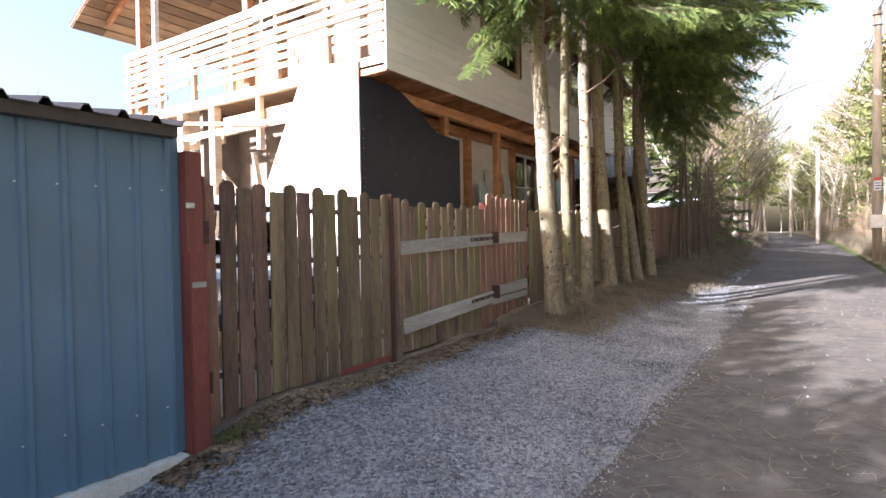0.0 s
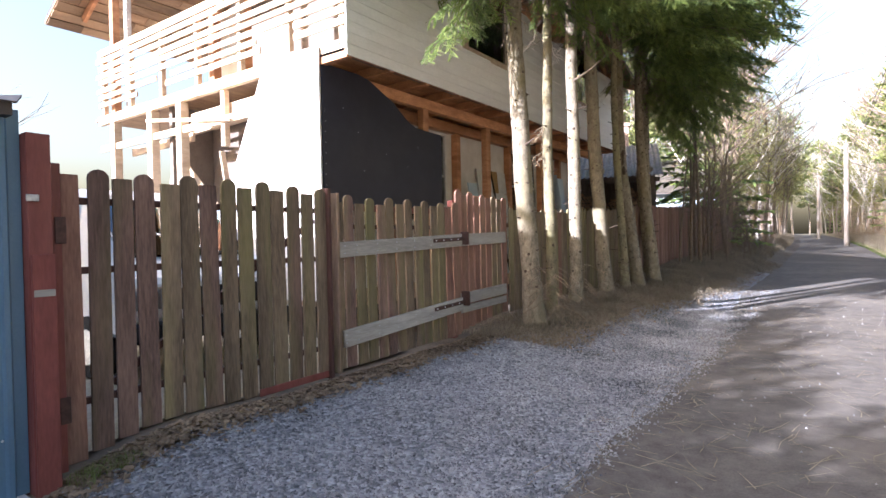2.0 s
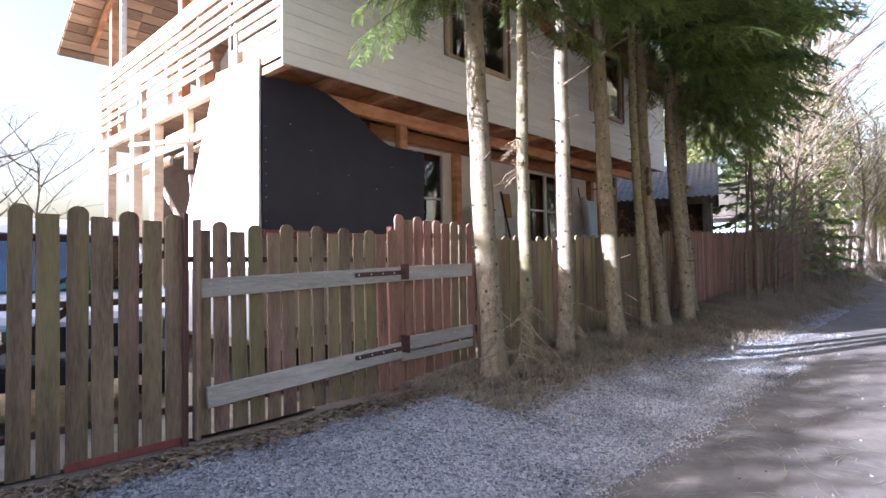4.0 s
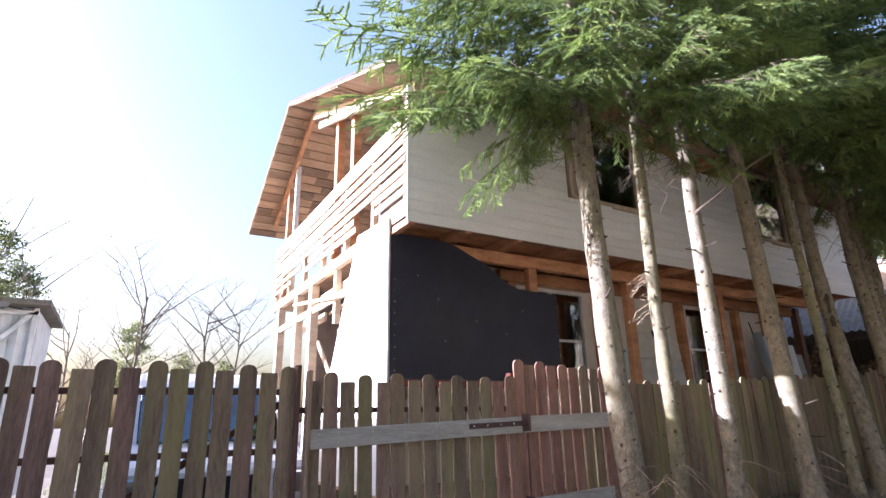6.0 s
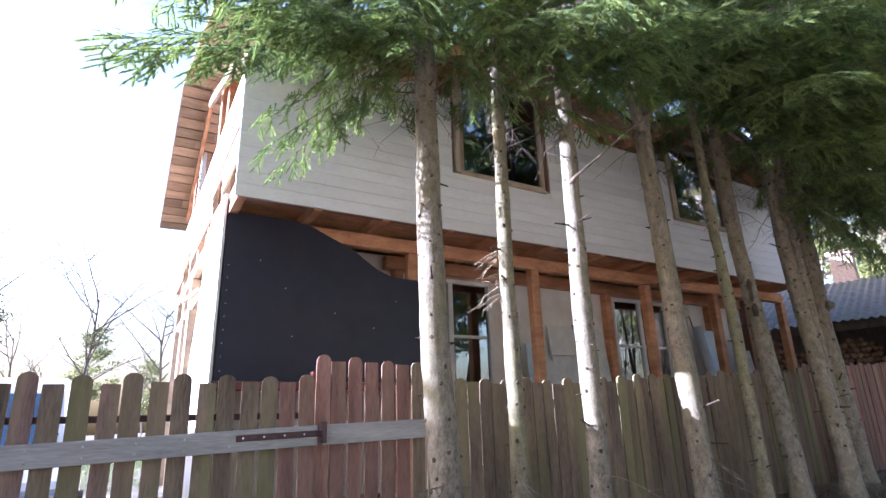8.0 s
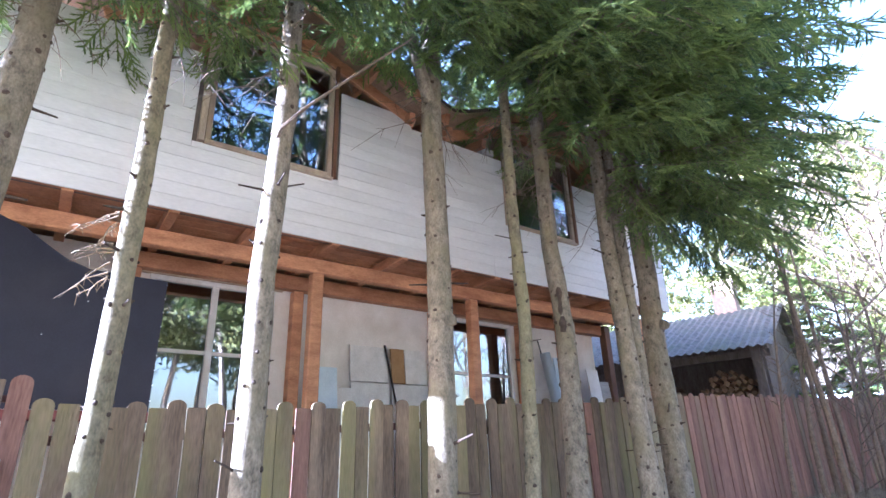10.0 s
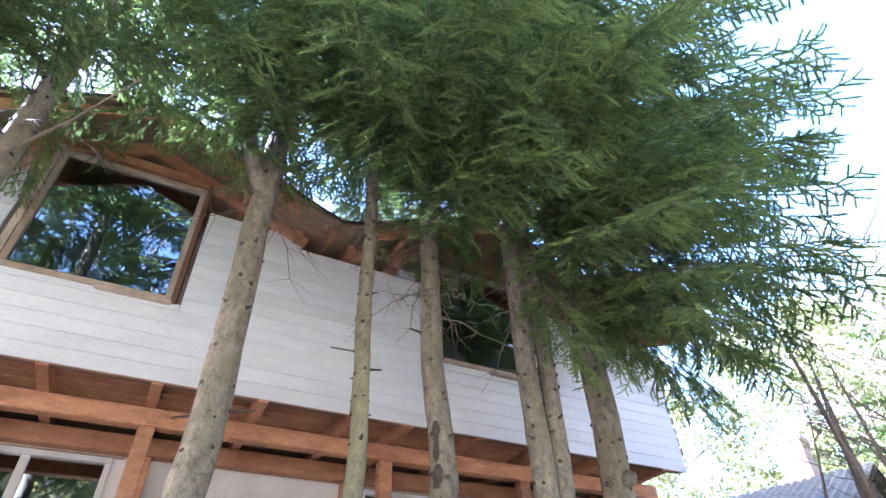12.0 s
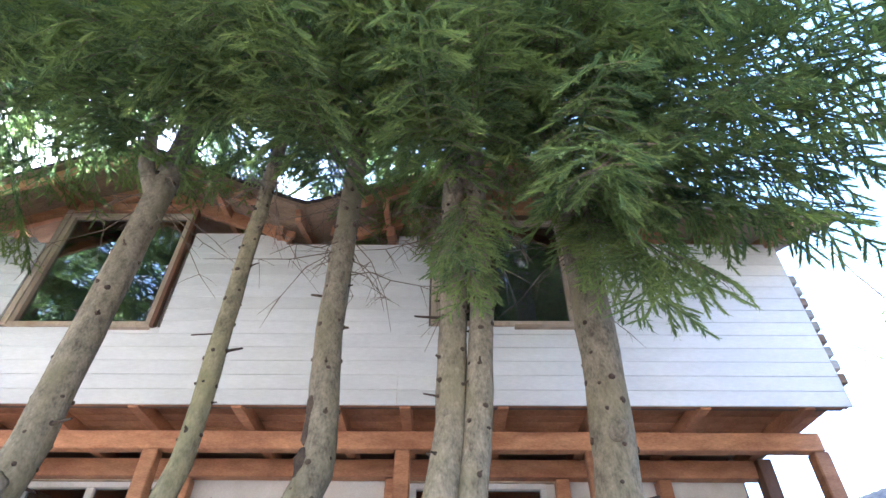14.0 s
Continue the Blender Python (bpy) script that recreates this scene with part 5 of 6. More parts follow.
# long low boughs
for k, (ti, root, tip, w, c) in enumerate((
        (0, (-3.05, 6.9, 5.2), (-3.45, 4.45, 4.75), 1.0, 3), (0, (-3.05, 6.9, 5.0), (-3.35, 5.35, 3.9), 1.0, 3), (0, (-3.05, 6.9, 5.5), (-3.2, 4.2, 5.3), 1.0, 3),
        (0, (-3.1, 6.9, 6.0), (-3.5, 4.3, 5.8), 1.0, 3), (0, (-3.05, 6.95, 5.2), (-1.5, 6.2, 4.7), 1.0, 2), (0, (-3.05, 6.9, 5.1), (-2.4, 5.0, 4.5), 1.0, 3), (0, (-3.1, 6.9, 6.6), (-3.0, 4.5, 6.5), 1.0, 3),
        (2, (-2.98, 8.6, 5.2), (-1.2, 8.3, 4.7), 1.0, 2), (2, (-2.98, 8.65, 5.6), (-1.6, 7.4, 5.3), 1.0, 2),
        (3, (-3.2, 10.4, 5.6), (-1.1, 10.2, 5.0), 1.0, 2), (5, (-3.3, 12.1, 5.2), (-1.1, 12.2, 4.5), 1.0, 2),
        (6, (-3.1, 12.95, 5.0), (-0.9, 13.2, 4.4), 1.0, 3), (7, (-3.1, 13.1, 4.9), (-1.9, 12.95, 3.3), 0.8, 2), (6, (-3.1, 12.95, 5.3), (-1.2, 12.2, 4.9), 1.0, 3),
        (8, (-3.3, 13.95, 5.0), (-2.0, 14.3, 3.5), 1.0, 3), (8, (-3.3, 13.95, 5.1), (-2.3, 15.2, 4.05), 1.0, 3), (8, (-3.3, 13.95, 5.2), (-1.3, 13.7, 3.8), 1.0, 3),
        (8, (-3.3, 13.95, 5.4), (-1.5, 14.7, 4.3), 1.0, 3), (8, (-3.3, 13.95, 5.9), (-0.7, 13.4, 5.2), 1.0, 3), (8, (-3.3, 13.95, 5.6), (-1.6, 16.0, 4.8), 1.0, 3),
        (8, (-3.3, 13.95, 6.4), (-1.3, 14.6, 6.0), 1.0, 3), (8, (-3.3, 13.95, 6.6), (-1.6, 16.4, 6.1), 1.0, 3), (7, (-3.1, 13.1, 5.7), (-0.7, 12.6, 5.3), 1.0, 3),
        (5, (-3.3, 12.05, 5.6), (-1.2, 11.2, 5.2), 1.0, 2),
        (8, (-3.3, 13.95, 6.2), (-1.5, 14.9, 5.7), 1.0, 3), (6, (-3.1, 12.9, 5.9), (-0.5, 12.3, 5.6), 1.0, 3),
        (5, (-3.3, 12.05, 5.7), (0.2, 11.3, 5.1), 1.0, 3), (3, (-3.27, 10.4, 5.9), (0.1, 10.4, 5.4), 1.0, 3), (5, (-3.3, 12.05, 6.6), (0.3, 11.8, 6.4), 1.0, 3), (4, (-3.2, 11.4, 5.6), (-0.2, 10.9, 4.7), 1.0, 2),
        (3, (-3.25, 10.4, 5.9), (-1.5, 9.3, 5.5), 1.0, 2),
        (2, (-2.95, 8.7, 6.6), (-5.0, 8.9, 7.0), 1.0, 3), (3, (-3.27, 10.4, 6.8), (-5.3, 9.6, 7.1), 1.0, 3), (3, (-3.27, 10.4, 6.6), (-5.3, 10.6, 6.6), 1.0, 3), (4, (-3.15, 11.4, 6.5), (-5.2, 11.6, 6.4), 1.0, 3),
        (5, (-3.3, 12.05, 6.8), (-5.4, 12.4, 6.7), 1.0, 3), (6, (-3.1, 12.9, 6.6), (-5.1, 13.2, 6.9), 1.0, 2), (0, (-3.02, 7.0, 6.3), (-5.0, 7.9, 6.7), 1.0, 2),
        (8, (-3.3, 13.95, 7.5), (-0.9, 15.5, 7.3), 1.0, 3), (8, (-3.3, 13.95, 8.2), (-1.0, 14.6, 8.3), 1.0, 3), (8, (-3.3, 13.95, 7.1), (-1.1, 16.2, 7.0), 1.0, 3),
        (8, (-3.3, 13.95, 8.6), (-0.9, 16.4, 8.4), 1.0, 3), (8, (-3.3, 13.95, 9.3), (-0.9, 15.6, 9.4), 1.0, 3), (8, (-3.3, 13.95, 7.8), (-1.0, 16.8, 7.6), 1.0, 3), (7, (-3.1, 13.1, 7.6), (-0.2, 14.4, 7.6), 1.0, 3),
        (7, (-3.1, 13.1, 6.6), (-0.4, 14.5, 6.3), 1.0, 3), (6, (-3.1, 12.9, 7.4), (0.2, 13.2, 7.4), 1.0, 3), (8, (-3.3, 13.95, 5.4), (-1.9, 15.3, 4.15), 1.0, 3), (8, (-3.3, 13.95, 5.0), (-2.5, 13.7, 3.6), 0.9, 2))):
    bough(spruces[ti], root, tip, 3 * k + 1, w, c)
for k, at, sc3 in ((5, (-3.215, 12.03, 3.05), (0.022, 0.03, 0.17)), (5, (-3.2, 12.03, 2.75), (0.04, 0.05, 0.12)), (3, (-3.07, 10.37, 2.62), (0.045, 0.09, 0.08)), (8, (-3.2, 13.92, 3.0), (0.07, 0.06, 0.06)), (6, (-3.03, 12.9, 3.0), (0.04, 0.05, 0.05))):
    bm = bmesh.new()
    bmesh.ops.create_icosphere(bm, subdivisions=3, radius=1.0, matrix=Matrix.Translation(at) @ Matrix.Diagonal((*sc3, 1)))
    for vv in bm.verts:
        vv.co += vv.normal * (0.03 * noise.noise(vv.co * 9) + 0.012 * noise.noise(vv.co * 26))
    ob = part("scar", bm, KNOT if sc3[2] > 0.1 else BARK, spruces[k], "dark scar in the bark" if sc3[2] > 0.1 else "swollen burl", True)
    ob.matrix_parent_inverse = Matrix.Translation(-spruces[k].location)
dead_twigs(spruces[1], (-2.95, 7.68, 2.75), 91, 12, 0.26, DRY_TWIG, -2.0, 2.4)
dead_twigs(spruces[5], (-3.3, 12.1, 4.5), 93, 8, 0.8, TWIG, 0.4, 3)
bm = bmesh.new()
tube(bm, [(-2.96, 8.62, 3.78), (-2.8, 8.62, 3.86), (-2.62, 8.75, 4.0), (-2.4, 9.1, 4.35), (-2.1, 9.4, 4.6)], [0.016, 0.016, 0.013, 0.01, 0.006], 6)
ob = part("bare_bough", bm, TWIG, spruces[2])
ob.matrix_parent_inverse = Matrix.Translation(-spruces[2].location)

for k, (ti, at) in enumerate(((0, (-2.7, 6.9, 0.75)), (0, (-2.55, 7.15, 0.65)), (1, (-2.75, 7.65, 0.7)), (2, (-2.7, 8.5, 0.7)), (3, (-2.7, 9.95, 0.8)))):
    dead_twigs(spruces[ti], at, 200 + k, 10, 0.45, DRY_TWIG if k % 2 else TWIG, -0.4, 3.6)

# ---------------------------------------------------------------- bare trees, pines and shrubs
def bare_tree_mesh(name, seed, tall, spread, levels, r0, material, first=0.3, kids=5):
    r = random.Random(seed)
    bm = bmesh.new()

    def grow(p, d, ln, rad, level):
        pts, q = [p], p
        for s in range(4):
            d = (d + Vector((r.uniform(-1, 1), r.uniform(-1, 1), r.uniform(-0.5, 0.9))) * 0.16).normalized()
            q = q + d * ln / 4
            pts.append(q)
        tube(bm, pts, [rad * (1 - 0.17 * s) for s in range(5)], 6 if level == 0 else 4 if level == 1 else 3, cap=False)
        if level < levels:
            for k in range(kids if level else kids * 2):
                u = first + (1 - first) * (k + r.random()) / (kids if level else kids * 2)
                i = min(3, int(u * 4))
                b = pts[i].lerp(pts[i + 1], u * 4 - i)
                a = r.uniform(0, 6.283)
                e = (d * r.uniform(0.35, 0.9) + Vector((math.cos(a), math.sin(a), r.uniform(-0.1, 0.5))) * spread).normalized()
                grow(b, e, ln * r.uniform(0.3, 0.55), rad * 0.42, level + 1)
    grow(Vector((0, 0, -0.1)), Vector((0, 0, 1)), tall, r0, 0)
    return finish(bm, name, material)


def clump_leaves(name, seed, tall, z0, reach, clumps, per, size, material, flat=0.6):
    r = np.random.RandomState(seed)
    v = []
    for c in range(clumps):
        u = r.rand()
        z = z0 + (tall - z0) * u
        rad = reach * math.sin(math.pi * (0.15 + 0.8 * u)) * math.sqrt(r.rand())
        a = r.uniform(0, 6.283)
        ctr = np.array((rad * math.cos(a), rad * math.sin(a), z))
        pts = ctr + r.normal(size=(per, 3)) * np.array((0.42, 0.42, 0.42 * flat)) * reach * 0.35
        d1 = r.normal(size=(per, 3))
        d1 /= np.linalg.norm(d1, axis=1, keepdims=True)
        d2 = np.cross(d1, r.normal(size=(per, 3)))
        d2 /= np.linalg.norm(d2, axis=1, keepdims=True)
        v.append(np.stack((pts - d2 * size * 0.22, pts + d2 * size * 0.22, pts + d1 * size), axis=1).reshape(-1, 3))
    v = np.concatenate(v)
    return triangles(name, v, np.arange(len(v)).reshape(-1, 3), material)


BARE = [bare_tree_mesh("bare_tree", 100 + k, 8.5, 0.8, 2, 0.11, BIRCH if k % 2 else TWIG, 0.3, 6) for k in range(3)]
LEAVES = [clump_leaves("young_leaves", 120 + k, 8.5, 2.5, 2.2, 45, 40, 0.09, SPRING_LEAVES) for k in range(2)]
PINE_WOOD = [bare_tree_mesh("pine_wood", 130 + k, 13.0, 0.9, 1, 0.16, POLE_WOOD, 0.5, 7) for k in range(2)]
PINE_TUFTS = [clump_leaves("pine_tufts", 140 + k, 14.0, 6.0, 2.6, 75, 60, 0.3, PINE_NEEDLES, 0.5) for k in range(2)]
FAR_TUFTS = clump_leaves("far_pine_tufts", 145, 14.0, 5.0, 2.8, 70, 32, 0.42, PINE_NEEDLES, 0.5)
SHRUB = [bare_tree_mesh("shrub_wood", 150 + k, 2.4, 1.1, 2, 0.022, DRY_TWIG if k else TWIG, 0.05, 7) for k in range(3)]
SPRUCE_FAR = [crown_mesh("far_spruce_crown", 160, 0.6, 11.0, 2.2, 70, kit=COARSE)]


def plant(name, label, cat, meshes, x, y, s, turn, group, z=None):
    t = thing(name, label, cat, group, at=(x, y, ground_z(x, y) if z is None else z))
    t.rotation_euler = (0, 0, turn)
    t.scale = (s, s, s)
    for nm, me in meshes:
        part(nm, me, None, t)
    return t


r = random.Random(77)
for k in range(46):  # right side of the road, and both sides far ahead
    y = 20 + k * 2.1 + r.uniform(-1, 1)
    side = 1 if k % 3 else -1
    x = road_mid(y) + side * (3.6 + abs(r.gauss(0, 1)) * 2.4 + (1.2 if side < 0 else 0.6))
    if side < 0 and y < 34:
        x = road_mid(y) - 6 - r.random() * 4
        if y < 27:
            continue
    kind = r.random()
    s = r.uniform(0.7, 1.25)
    if kind < 0.62:
        i = r.randrange(3)
        plant("birch", "bare roadside tree with thin yellowish spring leaves", "tree", (("trunk", BARE[i]), ("crown", LEAVES[i % 2])), x, y, s, r.uniform(0, 6), "roadside trees")
    elif kind < 0.85:
        i = r.randrange(2)
        plant("pine", "tall pine with tufted yellow-green crown", "tree", (("trunk", PINE_WOOD[i]), ("crown", PINE_TUFTS[i])), x + side * 2, y, s, r.uniform(0, 6), "roadside trees")
    else:
        plant("far_spruce", "dark spruce further along the road", "tree", (("crown", SPRUCE_FAR[0][0]), ("bough_wood", SPRUCE_FAR[0][1])), x, y, s, r.uniform(0, 6), "roadside trees")
for k in range(34):  # thicker woods on the right
    y = 24 + k * 1.5 + r.uniform(-1, 1)
    i = r.randrange(3)
    plant("birch", "bare roadside tree with thin yellowish spring leaves", "tree", (("trunk", BARE[i]), ("crown", LEAVES[i % 2])), road_mid(y) + 5.2 + r.random() * 7, y, r.uniform(0.9, 1.35), r.uniform(0, 6), "roadside trees")
for k in range(56):  # woods that close the view along the road
    y = 44 + k * 1.25 + r.uniform(-1, 1)
    i = r.randrange(3)
    sd = -1 if k % 2 else 1
    plant("birch", "bare roadside tree with thin yellowish spring leaves", "tree", (("trunk", BARE[i]), ("crown", LEAVES[i % 2])), road_mid(y) + sd * (3.0 + r.random() * 6), y, r.uniform(0.8, 1.3), r.uniform(0, 6), "roadside trees")
for k in range(9):  # trees across the road from the house
    i = k % 2
    plant("pine", "tall pine added out of view across the road", "tree", (("trunk", PINE_WOOD[i]), ("crown", PINE_TUFTS[i])), 11.5 + (k * 37 % 10) * 0.6, -3 + k * 2.7, r.uniform(0.75, 1.0), r.uniform(0, 6), "trees across the road")
# nearer pines added out of view: they block sky light and fill window reflections
for k in range(16):
    i = k % 2
    plant("pine", "tall pine added out of view across the road", "tree", (("trunk", PINE_WOOD[i]), ("crown", PINE_TUFTS[i])), 6.8 + (k * 29 % 11) * 0.4, -9 + k * 2.0, r.uniform(0.7, 0.95), r.uniform(0, 6), "trees across the road")
for k in range(40):
    a = k / 40
    y = 118 + r.uniform(-6, 10)
    plant("pine", "pine in the woods where the road ends", "tree", (("trunk", PINE_WOOD[k % 2]), ("crown", FAR_TUFTS)), -45 + a * 85, y, r.uniform(0.8, 1.3), r.uniform(0, 6), "far woods")
for k in range(22):  # tall woods along the verge further on
    y = 31 + k * 3.1 + r.uniform(-1, 1)
    x = road_mid(y) + (4.6 + (k * 7 % 5) * 1.3 if k % 4 else -5.5 - (k % 3))
    if k % 2:
        plant("pine", "tall sunlit pine in the woods along the road", "tree", (("trunk", PINE_WOOD[k // 2 % 2]), ("crown", FAR_TUFTS)), x, y, r.uniform(0.85, 1.15), r.uniform(0, 6), "roadside trees")
    else:
        plant("birch", "tall thin birch with yellow spring leaves", "tree", (("trunk", BARE[1]), ("crown", LEAVES[k // 2 % 2])), x, y, r.uniform(1.1, 1.5), r.uniform(0, 6), "roadside trees")
for k in range(18):  # woods closing in at the far bend
    y = 72 + k * 1.6
    x = road_mid(y) + (1 if k % 2 else -1) * (3.0 + (k * 5 % 7) * 0.7)
    plant("pine", "pine in the woods where the road ends", "tree", (("trunk", PINE_WOOD[k % 2]), ("crown", FAR_TUFTS)), x, y, r.uniform(0.7, 1.0), r.uniform(0, 6), "far woods")
for k in range(7):
    y = 29 + k * 4.5
    plant("birch", "tall thin birch with yellow spring leaves", "tree", (("trunk", BARE[k % 3]), ("crown", LEAVES[k % 2])), road_mid(y) - 3.6 - (k % 3) * 0.7, y, r.uniform(0.95, 1.3), r.uniform(0, 6), "roadside trees")
for k in range(10):
    y = 27 + k * 2.3
    plant("pine", "tall sunlit pine in the woods along the road", "tree", (("trunk", PINE_WOOD[k % 2]), ("crown", FAR_TUFTS)), road_mid(y) + 4.4 + (k * 3 % 4) * 0.8, y, r.uniform(0.7, 0.9), r.uniform(0, 6), "roadside trees")
for k in range(60):
    y = 15 + k * 1.1 + r.uniform(-0.5, 0.5)
    x = road_mid(y) + 2.6 + abs(r.gauss(0, 0.9))
    plant("dry_shrub", "leafless pale shrub on the road verge", "shrub", (("shrub_wood", SHRUB[1 + k % 2]),), x, y, r.uniform(0.5, 1.1), r.uniform(0, 6), "verge shrubs")
for k in range(26):
    y = 17.5 + k * 0.75 + r.uniform(-0.4, 0.4)
    x = road_mid(y) - 2.6 - r.random() * 1.0
    plant("dark_shrub", "leafless dark shrub by the far fence", "shrub", (("shrub_wood", SHRUB[0]),), x, y, r.uniform(0.55, 1.05), r.uniform(0, 6), "fence shrubs")
for x, y, s in ((-2.9, 18.8, 0.4), (-3.0, 20.2, 0.5), (-2.7, 21.1, 0.6), (-2.9, 22.5, 0.8), (-3.2, 25.0, 0.85)):
    plant("thin_tree", "thin leafless tree by the far fence", "tree", (("trunk", BARE[0]), ("crown", LEAVES[0])) if y > 19 else (("trunk", BARE[0]),), x, y, s, r.uniform(0, 6), "fence trees")
for x, y, s in ((-4.6, 23.5, 0.75), (-3.4, 27.0, 0.8), (-5.2, 30.0, 0.9)):
    plant("far_spruce", "dark spruce further along the road", "tree", (("crown", SPRUCE_FAR[0][0]), ("bough_wood", SPRUCE_FAR[0][1])), x, y, s, r.uniform(0, 6), "roadside trees")
for x, y, s, kind in ((-34, -4.2, 0.86, 1), (-37, -6.5, 0.9, 1), (-36, -2.6, 0.72, 1), (-30, 1.6, 0.5, 0), (-30, 3.4, 0.9, 0), (-31, 6.6, 0.85, 0), (-32, 8.2, 0.8, 0), (-40, 3.2, 0.55, 1), (-42, 6.4, 0.42, 1), (-30, 0.3, 0.7, 0), (-44, 9.5, 0.4, 1)):
    if kind:
        plant("pine", "far pine beyond the yard", "tree", (("trunk", PINE_WOOD[0]), ("crown", PINE_TUFTS[0])), x, y, s, r.uniform(0, 6), "yard trees")
    else:
        plant("bare_tree", "bare tree beyond the yard", "tree", (("trunk", BARE[0]),), x, y, s, r.uniform(0, 6), "yard trees")
for x, y, s, i in ((-9, 31, 0.9, 0), (-13, 33, 1.0, 1), (-17, 31, 1.0, 0), (-7, 36, 1.0, 1), (-21, 34, 0.9, 0), (-11, 38, 1.1, 1)):
    plant("pine", "tall pine behind the log shed", "tree", (("trunk", PINE_WOOD[i]), ("crown", PINE_TUFTS[i])), x, y, s, r.uniform(0, 6), "trees behind the shed")
def sapling(x, y, tall, lean, seed):
    """A thin leafless stem with rising side twigs."""
    q = random.Random(seed)
    t = thing("sapling", "thin bare leaning sapling by the far fence", "tree", "fence trees", at=(x, y, ground_z(x, y)))
    d = Vector((lean * q.uniform(-0.3, 0.6), lean, 0))
    pts = [Vector((0, 0, -0.1))] + [d * (u ** 1.4) * tall + Vector((q.uniform(-0.03, 0.03), q.uniform(-0.03, 0.03), u * tall)) for u in (0.22, 0.45, 0.7, 1.0)]
    bm = bmesh.new()
    r0 = 0.011 * tall
    tube(bm, pts, [r0, r0 * 0.85, r0 * 0.65, r0 * 0.42, r0 * 0.12], 8)
    for k in range(int(tall * 5)):
        u = q.uniform(0.25, 0.95)
        i = min(3, int(u * 4))
        p0 = pts[i].lerp(pts[i + 1], u * 4 - i)
        a = q.uniform(0, 6.283)
        ln = tall * 0.22 * (1.15 - u) * q.uniform(0.5, 1.3)
        e = p0 + Vector((math.cos(a) * 0.7, math.sin(a) * 0.7, q.uniform(0.3, 1.0))) * ln
        m = p0.lerp(e, 0.5) + Vector((0, 0, -0.05 * ln))
        tube(bm, [p0, m, e], [0.007, 0.005, 0.002], 4, cap=False)
        for w in range(3):
            g = p0.lerp(e, q.uniform(0.35, 0.9))
            tube(bm, [g, g + Vector((q.uniform(-1, 1), q.uniform(-1, 1), q.uniform(-0.2, 0.8))) * ln * 0.4], [0.003, 0.0012], 3, cap=False)
    part("stem", bm, TWIG, t)


for k, (x, y, tall, lean) in enumerate(((-2.85, 16.5, 4.3, 0.12), (-2.7, 16.9, 5.2, -0.1), (-3.0, 17.3, 4.6, 0.02), (-2.55, 17.8, 3.6, 0.16), (-3.1, 18.3, 5.0, -0.06), (-2.3, 18.6, 3.2, 0.1), (-2.9, 19.2, 4.2, 0.05), (-3.0, 15.9, 3.4, 0.2))):
    sapling(x, y, tall, lean, 300 + k)
# spruces added behind the shed, out of view, sized to shade the road
SHADE_CROWN = crown_mesh("shade_spruce_crown", 161, 0.6, 10.4, 3.4, 190, kit=COARSE)
SHADE_ROW = [(-8.85, -5.5, 0.70), (-8.1, -5.7, 0.69), (-7.4, -5.5, 0.77), (-7.7, -6.3, 0.74), (-6.6, -5.7, 0.66), (-5.9, -5.5, 0.61), (-5.2, -5.7, 0.54), (-4.6, -5.5, 0.48), (-4.0, -5.7, 0.49), (-3.3, -5.5, 0.49), (-2.65, -5.7, 0.42), (-1.9, -5.5, 0.36), (-1.1, -5.7, 0.32)]
SHADE_ROW += [(-9.0, -6.9, 0.74), (-8.1, -7.0, 0.68), (-7.2, -6.9, 0.66), (-6.3, -7.0, 0.62), (-5.4, -6.9, 0.56), (-4.7, -7.0, 0.50)]
for x, y, s in SHADE_ROW:
    plant("far_spruce", "unseen spruce added behind the metal shed to cast shade", "tree", (("crown", SHADE_CROWN[0]), ("bough_wood", SHADE_CROWN[1])), x, y, s, r.uniform(0, 6), "trees behind the shed")

# sparser unseen spruces, added to break the sun on the road into patches
for x, y, s in ((-3.5, -5.0, 0.46), (-2.7, -6.3, 0.44), (-1.8, -5.1, 0.38), (-0.6, -6.0, 0.38)):
    plant("far_spruce", "unseen thin spruce added behind the metal shed to dapple the sun", "tree", (("crown", SPRUCE_FAR[0][0]), ("bough_wood", SPRUCE_FAR[0][1])), x, y, s, r.uniform(0, 6), "trees behind the shed")

# ---------------------------------------------------------------- log shed beyond the house
logs = thing("log_shed", "old open woodshed with grey corrugated slate roof and chimney", "shed", at=(-8.0, 19.5, ground_z(-8, 19.5)))
SX0, SX1, SY = -13.0, -4.45, 19.15
SHED_TURN = Matrix.Translation((SX1, SY, 0)) @ Matrix.Rotation(radians(17), 4, "Z") @ Matrix.Translation((-SX1, -SY, 0))


def lpart(name, bm, m, label="", smooth=False):
    ob = part(name, bm, m, logs, label, smooth)
    ob.matrix_parent_inverse = Matrix.Translation(-logs.location)
    return ob


bm = bmesh.new()
n = 260
rows = []
for y, z in ((SY - 0.35, 3.38), (SY + 3.6, 4.98)):
    rows.append([bm.verts.new((SX0 + (SX1 + 0.25 - SX0) * k / n, y, z + 0.024 * math.sin(k * 1.25))) for k in range(n + 1)])
rows.append([bm.verts.new((SX0 + (SX1 + 0.25 - SX0) * k / n, SY + 7.5, 3.5 + 0.024 * math.sin(k * 1.25))) for k in range(n + 1)])
for a, b in zip(rows, rows[1:]):
    for k in range(n):
        bm.faces.new((a[k], a[k + 1], b[k + 1], b[k]))
geo = bmesh.ops.extrude_face_region(bm, geom=bm.faces[:])
for vv in geo["geom"]:
    if isinstance(vv, bmesh.types.BMVert):
        vv.co.z -= 0.02
lpart("roof", bm, SLATE, "mossy grey corrugated slate roof")
